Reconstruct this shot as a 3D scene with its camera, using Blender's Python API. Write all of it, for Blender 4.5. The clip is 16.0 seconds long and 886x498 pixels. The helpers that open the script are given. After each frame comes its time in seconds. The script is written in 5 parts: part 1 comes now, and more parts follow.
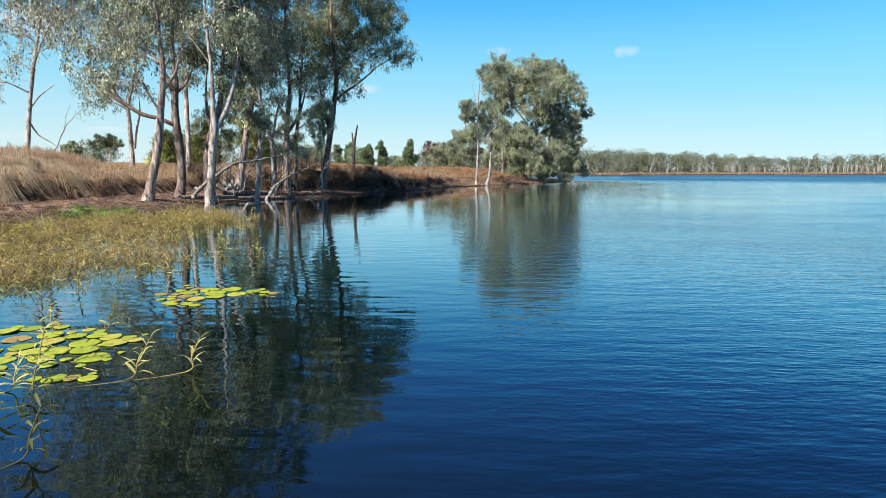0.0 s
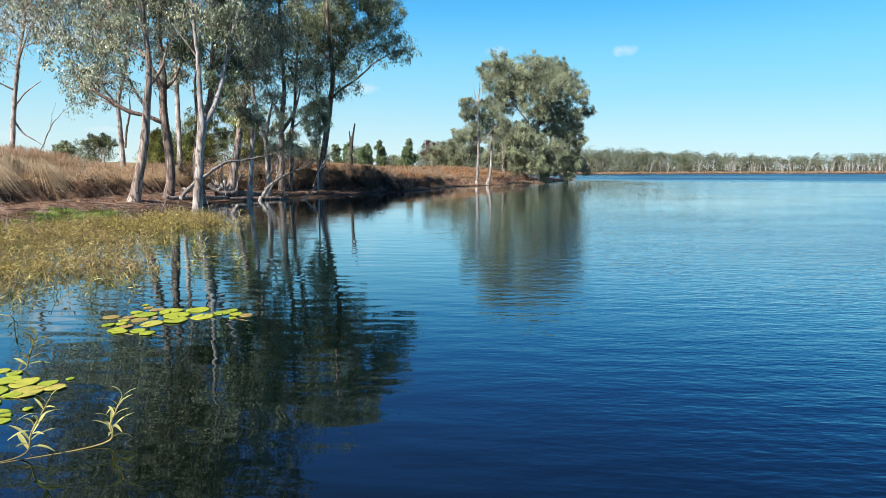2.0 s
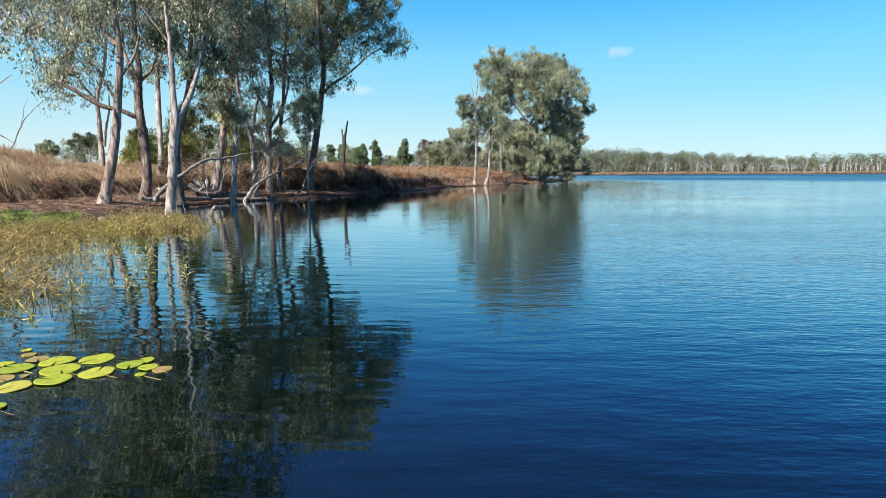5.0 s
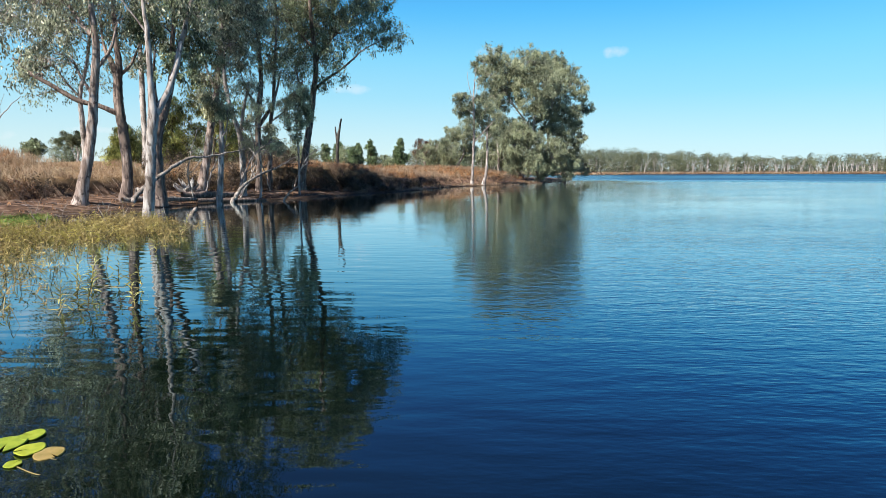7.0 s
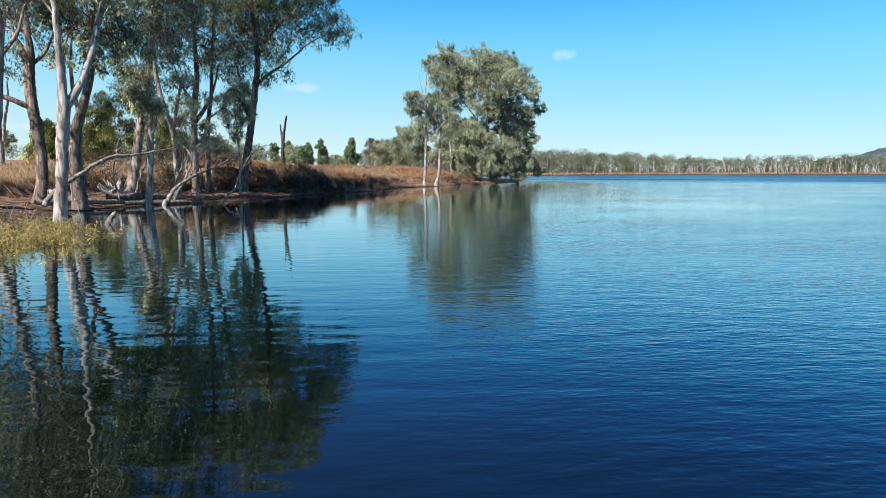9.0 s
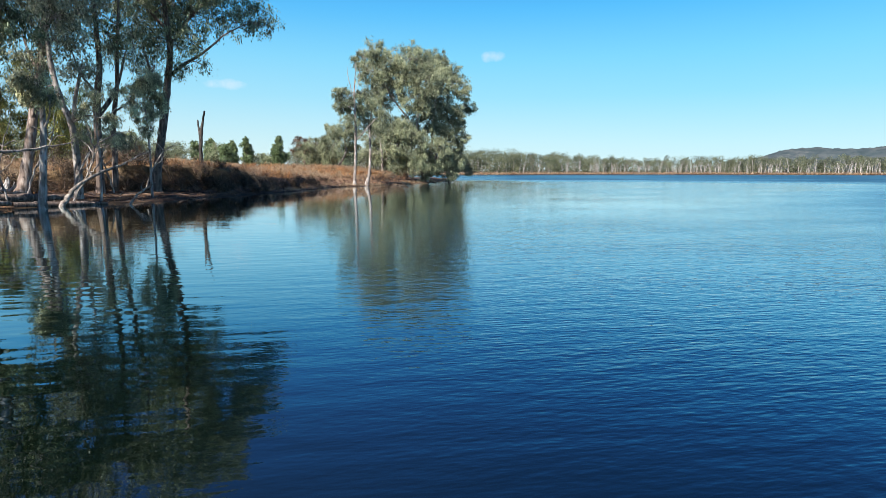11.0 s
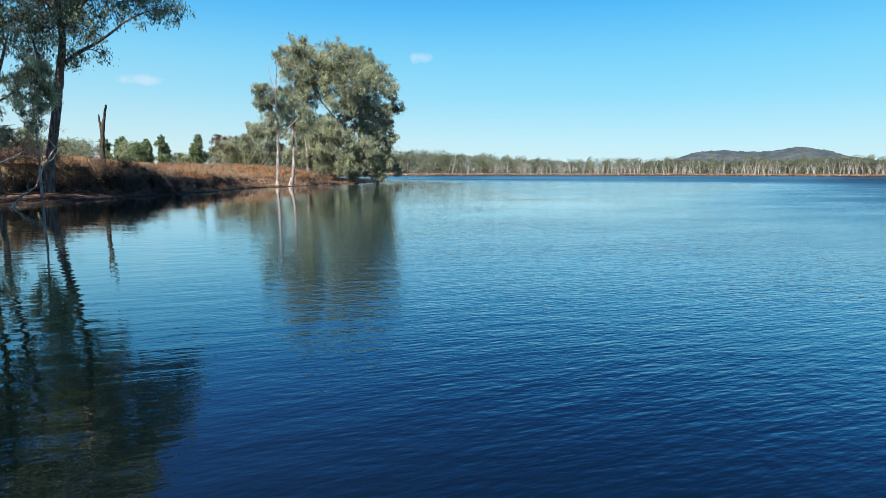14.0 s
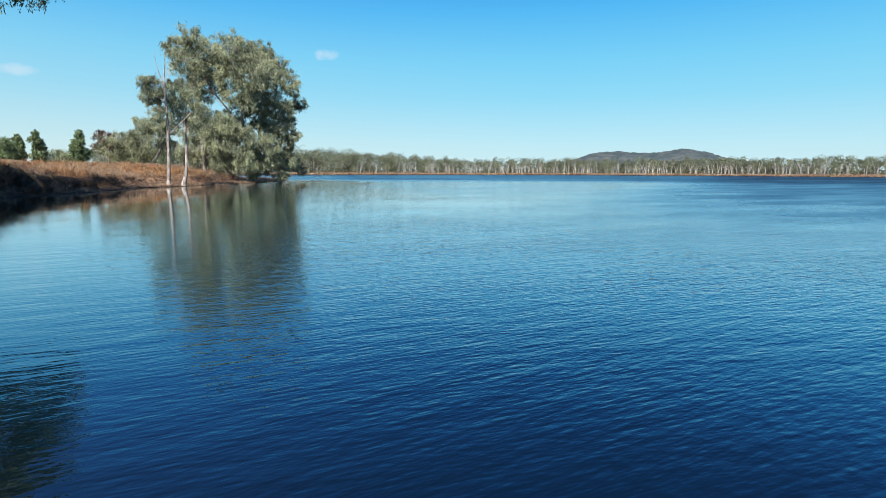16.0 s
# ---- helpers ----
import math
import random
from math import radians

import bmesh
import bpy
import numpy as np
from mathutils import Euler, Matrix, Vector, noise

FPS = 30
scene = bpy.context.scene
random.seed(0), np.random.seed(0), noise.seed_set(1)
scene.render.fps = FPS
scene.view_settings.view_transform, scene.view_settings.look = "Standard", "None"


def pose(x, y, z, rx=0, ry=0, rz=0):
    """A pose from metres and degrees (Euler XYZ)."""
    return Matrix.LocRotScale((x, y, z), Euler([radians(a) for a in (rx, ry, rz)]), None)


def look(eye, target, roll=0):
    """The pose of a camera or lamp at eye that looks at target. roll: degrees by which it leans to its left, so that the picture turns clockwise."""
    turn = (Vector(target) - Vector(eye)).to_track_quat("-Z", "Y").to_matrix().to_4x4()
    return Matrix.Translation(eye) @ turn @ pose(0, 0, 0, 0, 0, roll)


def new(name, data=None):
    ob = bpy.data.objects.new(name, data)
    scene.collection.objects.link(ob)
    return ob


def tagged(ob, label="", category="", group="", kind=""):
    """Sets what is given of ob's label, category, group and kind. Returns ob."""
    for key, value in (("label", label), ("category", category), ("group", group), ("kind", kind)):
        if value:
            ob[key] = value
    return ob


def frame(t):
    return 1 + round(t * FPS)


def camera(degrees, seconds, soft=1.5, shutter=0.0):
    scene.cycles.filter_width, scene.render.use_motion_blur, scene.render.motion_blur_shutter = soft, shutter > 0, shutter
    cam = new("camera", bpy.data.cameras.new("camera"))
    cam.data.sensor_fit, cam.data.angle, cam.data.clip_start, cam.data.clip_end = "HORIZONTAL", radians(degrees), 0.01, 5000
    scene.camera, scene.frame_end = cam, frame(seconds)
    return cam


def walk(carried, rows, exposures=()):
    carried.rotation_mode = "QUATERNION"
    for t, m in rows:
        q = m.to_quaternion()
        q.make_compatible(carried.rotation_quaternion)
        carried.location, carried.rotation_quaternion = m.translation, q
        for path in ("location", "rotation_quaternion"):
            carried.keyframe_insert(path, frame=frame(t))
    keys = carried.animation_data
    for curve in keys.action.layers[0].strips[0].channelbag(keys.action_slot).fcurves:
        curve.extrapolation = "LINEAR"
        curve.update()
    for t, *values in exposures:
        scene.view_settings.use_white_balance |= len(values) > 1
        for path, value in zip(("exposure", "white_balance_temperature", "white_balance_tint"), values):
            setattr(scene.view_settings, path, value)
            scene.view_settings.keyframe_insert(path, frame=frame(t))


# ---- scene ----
cam = camera(75.6, 16.0, 0.5)
PATH = [
    (0, (2.184, -0.128, 1.918), (2.123, 1.852, 1.647), -0.1),
    (1, (2.12, 0.613, 1.879), (2.06, 2.593, 1.609), -0.2),
    (2, (2.045, 1.369, 1.892), (1.987, 3.349, 1.62), -0.2),
    (3, (1.987, 2.254, 1.844), (1.931, 4.235, 1.573), -0.2),
    (3.5, (1.946, 2.671, 1.832), (1.89, 4.651, 1.556), -0.2),
    (4, (1.925, 3.025, 1.809), (1.874, 5.006, 1.539), -0.2),
    (6.5, (1.772, 4.911, 1.74), (1.732, 6.892, 1.471), -0.3),
    (7, (1.744, 5.32, 1.748), (1.715, 7.301, 1.478), -0.2),
    (7.5, (1.741, 5.731, 1.751), (1.736, 7.713, 1.481), -0.3),
    (8, (1.771, 6.125, 1.754), (1.795, 8.107, 1.483), -0.2),
    (8.5, (1.812, 6.481, 1.758), (1.878, 8.461, 1.487), -0.1),
    (9, (1.856, 6.81, 1.762), (1.989, 8.788, 1.492), -0.1),
    (9.5, (1.904, 7.119, 1.76), (2.109, 9.09, 1.49), 0.0),
    (10, (1.938, 7.393, 1.752), (2.215, 9.355, 1.481), 0.0),
    (12.5, (2.156, 8.522, 1.66), (2.558, 10.462, 1.391), 0.1),
    (13, (2.229, 8.712, 1.649), (2.649, 10.649, 1.38), 0.1),
    (13.5, (2.327, 8.858, 1.639), (2.827, 10.776, 1.369), 0.1),
    (14, (2.445, 8.956, 1.631), (3.045, 10.845, 1.363), 0.1),
    (14.5, (2.565, 9.013, 1.626), (3.263, 10.867, 1.357), 0.1),
    (15, (2.668, 9.042, 1.618), (3.453, 10.861, 1.35), 0.1),
    (15.5, (2.786, 9.054, 1.614), (3.648, 10.839, 1.346), 0.1),
    (16, (2.927, 9.062, 1.607), (3.816, 10.833, 1.338), 0.2),
]
AIR = ((0, (0.37, 0.52, 0.57)), (2.5, (0.305, 0.50, 0.575)), (7, (0.165, 0.44, 0.585)), (10.5, (0.108, 0.40, 0.59)), (15, (0.042, 0.305, 0.585)), (19, (0.018, 0.20, 0.55)),
       (25, (0.017, 0.122, 0.43)), (33, (0.014, 0.074, 0.285)), (50, (0.006, 0.038, 0.185)), (90, (0.005, 0.033, 0.16)))
SKY_POWER = 0.10
WATER_BODY, OPEN_BODY, RIPPLE = (0.0024, 0.0040, 0.0014), (0.0024, 0.0085, 0.017), 0.022
walk(cam, [(t, look(e, g, r)) for t, e, g, r in PATH], ((0, 0.78), (9, 0.78), (13.5, 0.72), (16, 0.64)))

# ---- light ----
SUN_TO = Vector((-0.54, -0.71, 0.72)).normalized()
sun = new("sun", bpy.data.lights.new("sun", "SUN"))
sun.data.energy, sun.data.angle, sun.data.color = 5.0, radians(0.5), (1.0, 0.95, 0.88)
sun.matrix_world = look(SUN_TO * 200, (0, 0, 0))

world = bpy.data.worlds.new("sky")
scene.world = world
world.use_nodes = True
wt = world.node_tree


def wnode(kind, **kw):
    n = wt.nodes.new(kind)
    for k, v in kw.items():
        n.inputs[int(k[1:])].default_value = v
    return n


def wmath(op, a, b=None):
    n = wt.nodes.new("ShaderNodeMath")
    n.operation = op
    for i, v in enumerate((a, b)):
        if v is None:
            continue
        if isinstance(v, (int, float)):
            n.inputs[i].default_value = v
        else:
            wt.links.new(v, n.inputs[i])
    return n.outputs[0]


sky = wt.nodes.new("ShaderNodeTexSky")
sky.sky_type = "NISHITA"
sky.sun_disc = False
sky.sun_elevation = math.asin(SUN_TO.z)
sky.sun_rotation = math.atan2(SUN_TO.x, SUN_TO.y)
sky.air_density, sky.dust_density, sky.ozone_density = 1.0, 0.25, 3.0
wc = wt.nodes.new("ShaderNodeTexCoord")
ws = wt.nodes.new("ShaderNodeSeparateXYZ")
wt.links.new(wc.outputs["Generated"], ws.inputs[0])
azimuth = wmath("ARCTAN2", ws.outputs[0], ws.outputs[1])
elevation = wmath("ARCSINE", ws.outputs[2])
# clear winter air: pale at the horizon, deepening evenly to the zenith all round
air = wt.nodes.new("ShaderNodeValToRGB")
while len(air.color_ramp.elements) < len(AIR):
    air.color_ramp.elements.new(0.5)
for e, (p, c) in zip(air.color_ramp.elements, AIR):
    e.position, e.color = p / 90, (*c, 1)
wt.links.new(wmath("DIVIDE", elevation, math.pi / 2), air.inputs[0])
# whiter towards the sun's side of the sky
whiter = wmath("MULTIPLY", wmath("MINIMUM", wmath("MAXIMUM", wmath("SUBTRACT", 0.60, ws.outputs[0]), 0.0), 1.0), wmath("MAXIMUM", wmath("SUBTRACT", 0.28, elevation), 0.035))
pale = wt.nodes.new("ShaderNodeMix")
pale.data_type = "RGBA"
wt.links.new(whiter, pale.inputs[0])
wt.links.new(air.outputs[0], pale.inputs[6])
pale.inputs[7].default_value = (0.58, 0.53, 0.42, 1)
air_power = wt.nodes.new("ShaderNodeVectorMath")
air_power.operation = "SCALE"
air_power.inputs["Scale"].default_value = 10.0
# deepest well away from the sun
deeper = wmath("MULTIPLY", wmath("MINIMUM", wmath("MAXIMUM", wmath("SUBTRACT", ws.outputs[0], 0.05), 0.0), 0.6), wmath("MINIMUM", wmath("MAXIMUM", wmath("MULTIPLY", wmath("SUBTRACT", elevation, 0.26), 4.0), 0.0), 1.0))
deep_sky = wt.nodes.new("ShaderNodeMix")
deep_sky.data_type = "RGBA"
wt.links.new(deeper, deep_sky.inputs[0])
wt.links.new(pale.outputs[2], deep_sky.inputs[6])
deep_sky.inputs[7].default_value = (0.004, 0.018, 0.085, 1)
wt.links.new(deep_sky.outputs[2], air_power.inputs[0])
sky_tint = wt.nodes.new("ShaderNodeMix")
sky_tint.data_type = "RGBA"
sky_tint.inputs[0].default_value = 0.92
wt.links.new(sky.outputs[0], sky_tint.inputs[6])
wt.links.new(air_power.outputs[0], sky_tint.inputs[7])
# a few small fair-weather clouds: azimuth, elevation, half width, half height (radians), strength
wn = wt.nodes.new("ShaderNodeTexNoise")
wn.inputs["Scale"].default_value, wn.inputs["Detail"].default_value = 55.0, 4.0
wt.links.new(wc.outputs["Generated"], wn.inputs["Vector"])
cover = None
for ca, ce, cw, ch, power in ((0.271, 0.188, 0.026, 0.011, 0.38), (0.066, 0.196, 0.026, 0.011, 0.32),
                              (-0.165, 0.136, 0.040, 0.010, 0.36), (-0.62, 0.20, 0.09, 0.03, 0.6),
                              (-0.72, 0.05, 0.09, 0.012, 0.35), (-0.55, 0.062, 0.05, 0.006, 0.25)):
    da = wmath("DIVIDE", wmath("SUBTRACT", azimuth, ca), cw)
    de = wmath("DIVIDE", wmath("SUBTRACT", elevation, ce), ch)
    rr = wmath("ADD", wmath("MULTIPLY", da, da), wmath("MULTIPLY", de, de))
    val = wmath("SUBTRACT", wmath("MULTIPLY", wn.outputs[0], 2.2), wmath("ADD", rr, 0.45))
    val = wmath("MULTIPLY", wmath("MINIMUM", wmath("MAXIMUM", val, 0.0), 1.0), power)
    cover = val if cover is None else wmath("MAXIMUM", cover, val)
cloud_mix = wt.nodes.new("ShaderNodeMix")
cloud_mix.data_type = "RGBA"
wt.links.new(cover, cloud_mix.inputs[0])
wt.links.new(sky_tint.outputs[2], cloud_mix.inputs[6])
cloud_mix.inputs[7].default_value = (6.2, 5.9, 6.1, 1)
wt.links.new(cloud_mix.outputs[2], wt.nodes["Background"].inputs[0])
wt.nodes["Background"].inputs[1].default_value = SKY_POWER


# ---- materials ----
def material(name, rough=0.8, spec=0.3):
    m = bpy.data.materials.new(name)
    m.use_nodes = True
    b = m.node_tree.nodes["Principled BSDF"]
    b.inputs["Roughness"].default_value = rough
    b.inputs["Specular IOR Level"].default_value = spec
    return m, m.node_tree, b


def ramp(t, source, stops):
    n = t.nodes.new("ShaderNodeValToRGB")
    while len(n.color_ramp.elements) < len(stops):
        n.color_ramp.elements.new(0.5)
    for e, (p, c) in zip(n.color_ramp.elements, stops):
        e.position, e.color = p, (*c, 1)
    t.links.new(source, n.inputs[0])
    return n.outputs[0]


def noisy(t, scale, detail=4.0, stretch=(1, 1, 1), coords="pos", rough=0.55):
    if coords == "pos":
        src = t.nodes.new("ShaderNodeNewGeometry").outputs["Position"]
    else:
        src = t.nodes.new("ShaderNodeTexCoord").outputs["Object"]
    mp = t.nodes.new("ShaderNodeMapping")
    mp.inputs["Scale"].default_value = stretch
    t.links.new(src, mp.inputs[0])
    n = t.nodes.new("ShaderNodeTexNoise")
    n.inputs["Scale"].default_value, n.inputs["Detail"].default_value = scale, detail
    n.inputs["Roughness"].default_value = rough
    t.links.new(mp.outputs[0], n.inputs["Vector"])
    return n.outputs[0]


def blend(t, fac, a, b, mode="MIX"):
    n = t.nodes.new("ShaderNodeMix")
    n.data_type, n.blend_type = "RGBA", mode
    for slot, v in ((0, fac), (6, a), (7, b)):
        if isinstance(v, (int, float)):
            n.inputs[slot].default_value = v
        elif isinstance(v, tuple):
            n.inputs[slot].default_value = (*v, 1)
        else:
            t.links.new(v, n.inputs[slot])
    return n.outputs[2]


def mathn(t, op, a, b=None, clamp=False):
    n = t.nodes.new("ShaderNodeMath")
    n.operation, n.use_clamp = op, clamp
    for i, v in enumerate((a, b)):
        if isinstance(v, (int, float)):
            n.inputs[i].default_value = v
        elif v is not None:
            t.links.new(v, n.inputs[i])
    return n.outputs[0]


def bump(t, b, height, strength, distance):
    n = t.nodes.new("ShaderNodeBump")
    n.inputs["Strength"].default_value, n.inputs["Distance"].default_value = strength, distance
    t.links.new(height, n.inputs["Height"])
    t.links.new(n.outputs[0], b.inputs["Normal"])


def bark_material(name, stops, patch, base_dark):
    m, t, b = material(name, 0.85, 0.2)
    fine = ramp(t, noisy(t, 9.0, 6.0, (1, 1, 0.16)), stops)
    big = ramp(t, noisy(t, 1.7, 3.0, (1, 1, 0.5)), ((0.50, (0, 0, 0)), (0.58, (1, 1, 1))))
    col = blend(t, mathn(t, "MULTIPLY", big, 0.75), fine, patch)
    spots = ramp(t, noisy(t, 5.0, 2.0, (1, 1, 0.6)), ((0.60, (0, 0, 0)), (0.66, (1, 1, 1))))
    col = blend(t, mathn(t, "MULTIPLY", spots, 0.8), col, base_dark)
    t.links.new(col, b.inputs["Base Color"])
    bump(t, b, noisy(t, 22.0, 6.0, (1, 1, 0.18)), 0.6, 0.03)
    return m


PATCH = 1.3


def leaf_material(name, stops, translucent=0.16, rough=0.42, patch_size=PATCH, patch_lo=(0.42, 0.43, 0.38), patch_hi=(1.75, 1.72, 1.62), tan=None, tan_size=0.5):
    m, t, b = material(name, rough, 0.32)
    r = t.nodes.new("ShaderNodeNewGeometry").outputs["Random Per Island"]
    col = ramp(t, r, stops)
    o = t.nodes.new("ShaderNodeObjectInfo").outputs["Random"]
    col = blend(t, mathn(t, "MULTIPLY", o, 0.25), col, stops[len(stops) // 2][1])
    # noise patches vary leaf tone and stand in for sunlit and shaded clumps
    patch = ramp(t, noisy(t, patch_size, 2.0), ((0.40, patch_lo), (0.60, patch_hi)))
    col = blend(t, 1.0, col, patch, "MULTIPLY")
    if tan:
        dry = ramp(t, noisy(t, tan_size, 3.0), ((0.37, (0, 0, 0)), (0.56, (1, 1, 1))))
        col = blend(t, mathn(t, "MULTIPLY", dry, 0.75), col, blend(t, r, tan[0], tan[1]))
    t.links.new(col, b.inputs["Base Color"])
    tr = t.nodes.new("ShaderNodeBsdfTranslucent")
    t.links.new(col, tr.inputs[0])
    mx = t.nodes.new("ShaderNodeMixShader")
    mx.inputs[0].default_value = translucent
    t.links.new(b.outputs[0], mx.inputs[1])
    t.links.new(tr.outputs[0], mx.inputs[2])
    t.links.new(mx.outputs[0], t.nodes["Material Output"].inputs[0])
    return m


WHITE_BARK = bark_material("pale_gum_bark", ((0.36, (0.17, 0.135, 0.115)), (0.48, (0.37, 0.325, 0.295)), (0.62, (0.52, 0.47, 0.435))), (0.22, 0.18, 0.155), (0.08, 0.06, 0.05))
PINK_BARK = bark_material("flaking_gum_bark", ((0.36, (0.11, 0.08, 0.065)), (0.48, (0.29, 0.225, 0.19)), (0.62, (0.50, 0.42, 0.37))), (0.20, 0.145, 0.115), (0.06, 0.045, 0.04))
DARK_BARK = bark_material("dark_rough_bark", ((0.36, (0.075, 0.058, 0.051)), (0.5, (0.165, 0.123, 0.102)), (0.62, (0.360, 0.275, 0.232))), (0.16, 0.12, 0.10), (0.04, 0.03, 0.03))
DEAD_WOOD = bark_material("weathered_dead_wood", ((0.36, (0.12, 0.10, 0.085)), (0.5, (0.27, 0.23, 0.20)), (0.62, (0.45, 0.40, 0.35))), (0.18, 0.145, 0.12), (0.07, 0.055, 0.045))
BLACK_WOOD = bark_material("charred_wood", ((0.36, (0.03, 0.028, 0.028)), (0.5, (0.06, 0.055, 0.05)), (0.62, (0.14, 0.12, 0.11))), (0.07, 0.06, 0.05), (0.02, 0.02, 0.02))

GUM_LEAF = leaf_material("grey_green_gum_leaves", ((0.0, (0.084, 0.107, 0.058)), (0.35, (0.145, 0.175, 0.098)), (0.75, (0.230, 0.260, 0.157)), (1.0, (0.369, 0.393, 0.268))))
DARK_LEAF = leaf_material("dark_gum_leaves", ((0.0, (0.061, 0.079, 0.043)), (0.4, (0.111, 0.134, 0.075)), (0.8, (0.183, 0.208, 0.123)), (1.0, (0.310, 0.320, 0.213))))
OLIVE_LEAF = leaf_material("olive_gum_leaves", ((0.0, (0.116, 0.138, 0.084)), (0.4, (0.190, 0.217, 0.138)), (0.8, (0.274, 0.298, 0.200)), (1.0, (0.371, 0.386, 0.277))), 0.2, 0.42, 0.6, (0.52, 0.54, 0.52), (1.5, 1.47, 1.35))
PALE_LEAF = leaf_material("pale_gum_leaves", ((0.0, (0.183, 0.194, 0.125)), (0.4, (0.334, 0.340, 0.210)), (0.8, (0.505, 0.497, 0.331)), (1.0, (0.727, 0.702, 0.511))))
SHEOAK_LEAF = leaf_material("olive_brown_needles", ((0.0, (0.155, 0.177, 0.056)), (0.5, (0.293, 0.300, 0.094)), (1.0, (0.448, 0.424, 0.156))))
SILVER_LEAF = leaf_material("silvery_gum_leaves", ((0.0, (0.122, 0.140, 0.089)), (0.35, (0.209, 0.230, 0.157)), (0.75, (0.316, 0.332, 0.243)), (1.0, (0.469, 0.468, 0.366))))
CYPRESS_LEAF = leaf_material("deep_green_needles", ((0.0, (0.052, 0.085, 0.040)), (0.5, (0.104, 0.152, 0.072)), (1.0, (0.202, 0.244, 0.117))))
RUST_LEAF = leaf_material("rusty_dead_leaves", ((0.0, (0.058, 0.029, 0.016)), (0.5, (0.109, 0.058, 0.032)), (1.0, (0.179, 0.109, 0.064))))
SCRUB_LEAF = leaf_material("dark_dead_scrub", ((0.0, (0.045, 0.0313, 0.021)), (0.5, (0.0855, 0.0592, 0.0378)), (1.0, (0.153, 0.1087, 0.0714))))
# near-black copy of the dead scrub: the bank face's shade in its colour
SHADED_SCRUB = leaf_material("shaded_dead_scrub", ((0.0, (0.022, 0.016, 0.012)), (0.5, (0.045, 0.033, 0.024)), (1.0, (0.085, 0.06, 0.042))))
FAR_TRUNK = bark_material("bleached_far_trunks", ((0.36, (0.240, 0.216, 0.198)), (0.5, (0.396, 0.366, 0.342)), (0.62, (0.564, 0.534, 0.504))), (0.26, 0.235, 0.215), (0.15, 0.135, 0.125))
FAR_LEAF = leaf_material("far_wood_leaves", ((0.0, (0.085, 0.100, 0.060)), (0.5, (0.150, 0.168, 0.105)), (1.0, (0.235, 0.245, 0.165))), 0.3, 0.5, 0.22, (0.6, 0.62, 0.6), (1.4, 1.4, 1.3))
STRAW = leaf_material("dry_grass_blades", ((0.0, (0.26, 0.18, 0.115)), (0.3, (0.42, 0.32, 0.215)), (0.7, (0.57, 0.465, 0.34)), (1.0, (0.70, 0.60, 0.47))), 0.38, 0.6, 0.8, (0.72, 0.68, 0.62), (1.3, 1.28, 1.25), ((0.27, 0.15, 0.08), (0.50, 0.34, 0.21)), 0.4)
PALE_STRAW = leaf_material("bleached_tussock_blades", ((0.0, (0.323, 0.234, 0.143)), (0.4, (0.513, 0.405, 0.275)), (1.0, (0.722, 0.612, 0.451))), 0.35, 0.6, 0.9, (0.75, 0.72, 0.68), (1.15, 1.15, 1.12))
RUST_GRASS = leaf_material("rusty_grass_blades", ((0.0, (0.138, 0.062, 0.031)), (0.5, (0.325, 0.163, 0.075)), (1.0, (0.500, 0.288, 0.150))), 0.2, 0.6)
GREEN_GRASS = leaf_material("green_grass_blades", ((0.0, (0.08, 0.13, 0.025)), (0.5, (0.16, 0.235, 0.05)), (1.0, (0.28, 0.34, 0.10))), 0.25, 0.5)
WEED_LEAF = leaf_material("yellow_green_weed_leaves", ((0.0, (0.115, 0.081, 0.025)), (0.25, (0.253, 0.216, 0.040)), (0.7, (0.414, 0.378, 0.075)), (1.0, (0.632, 0.518, 0.200))), 0.3, 0.45, 1.1, (0.60, 0.58, 0.52), (1.35, 1.32, 1.3), ((0.26, 0.165, 0.065), (0.60, 0.44, 0.20)))
WEED_STEM = leaf_material("olive_brown_weed_stems", ((0.0, (0.10, 0.065, 0.025)), (0.5, (0.22, 0.165, 0.06)), (1.0, (0.34, 0.27, 0.12))), 0.1, 0.6)


def pad_material(name, a, b2, c):
    m, t, b = material(name, 0.6, 0.35)
    o = t.nodes.new("ShaderNodeObjectInfo").outputs["Random"]
    col = ramp(t, o, ((0.0, a), (0.6, b2), (1.0, c)))
    mott = ramp(t, noisy(t, 16.0, 4.0), ((0.35, (0.78, 0.82, 0.6)), (0.6, (1.08, 1.05, 1.0))))
    t.links.new(blend(t, 1.0, col, mott, "MULTIPLY"), b.inputs["Base Color"])
    bump(t, b, noisy(t, 40.0, 3.0), 0.25, 0.004)
    return m


PAD = pad_material("lily_pad_skin", (0.26, 0.33, 0.03), (0.39, 0.42, 0.04), (0.46, 0.38, 0.09))
PAD_OLD = pad_material("old_lily_pad_skin", (0.33, 0.25, 0.08), (0.36, 0.22, 0.10), (0.30, 0.24, 0.10))

# ground: bare earth with litter, straw underlay
GROUND, gt, gb = material("earth_and_litter", 0.95, 0.1)
soil = ramp(gt, noisy(gt, 2.2, 7.0), ((0.38, (0.055, 0.032, 0.021)), (0.5, (0.145, 0.085, 0.055)), (0.62, (0.30, 0.20, 0.14))))
straw = ramp(gt, noisy(gt, 3.1, 6.0), ((0.3, (0.17, 0.105, 0.055)), (0.7, (0.36, 0.25, 0.14))))
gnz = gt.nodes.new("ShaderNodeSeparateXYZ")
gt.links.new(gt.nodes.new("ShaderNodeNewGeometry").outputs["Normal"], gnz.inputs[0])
gz = gt.nodes.new("ShaderNodeSeparateXYZ")
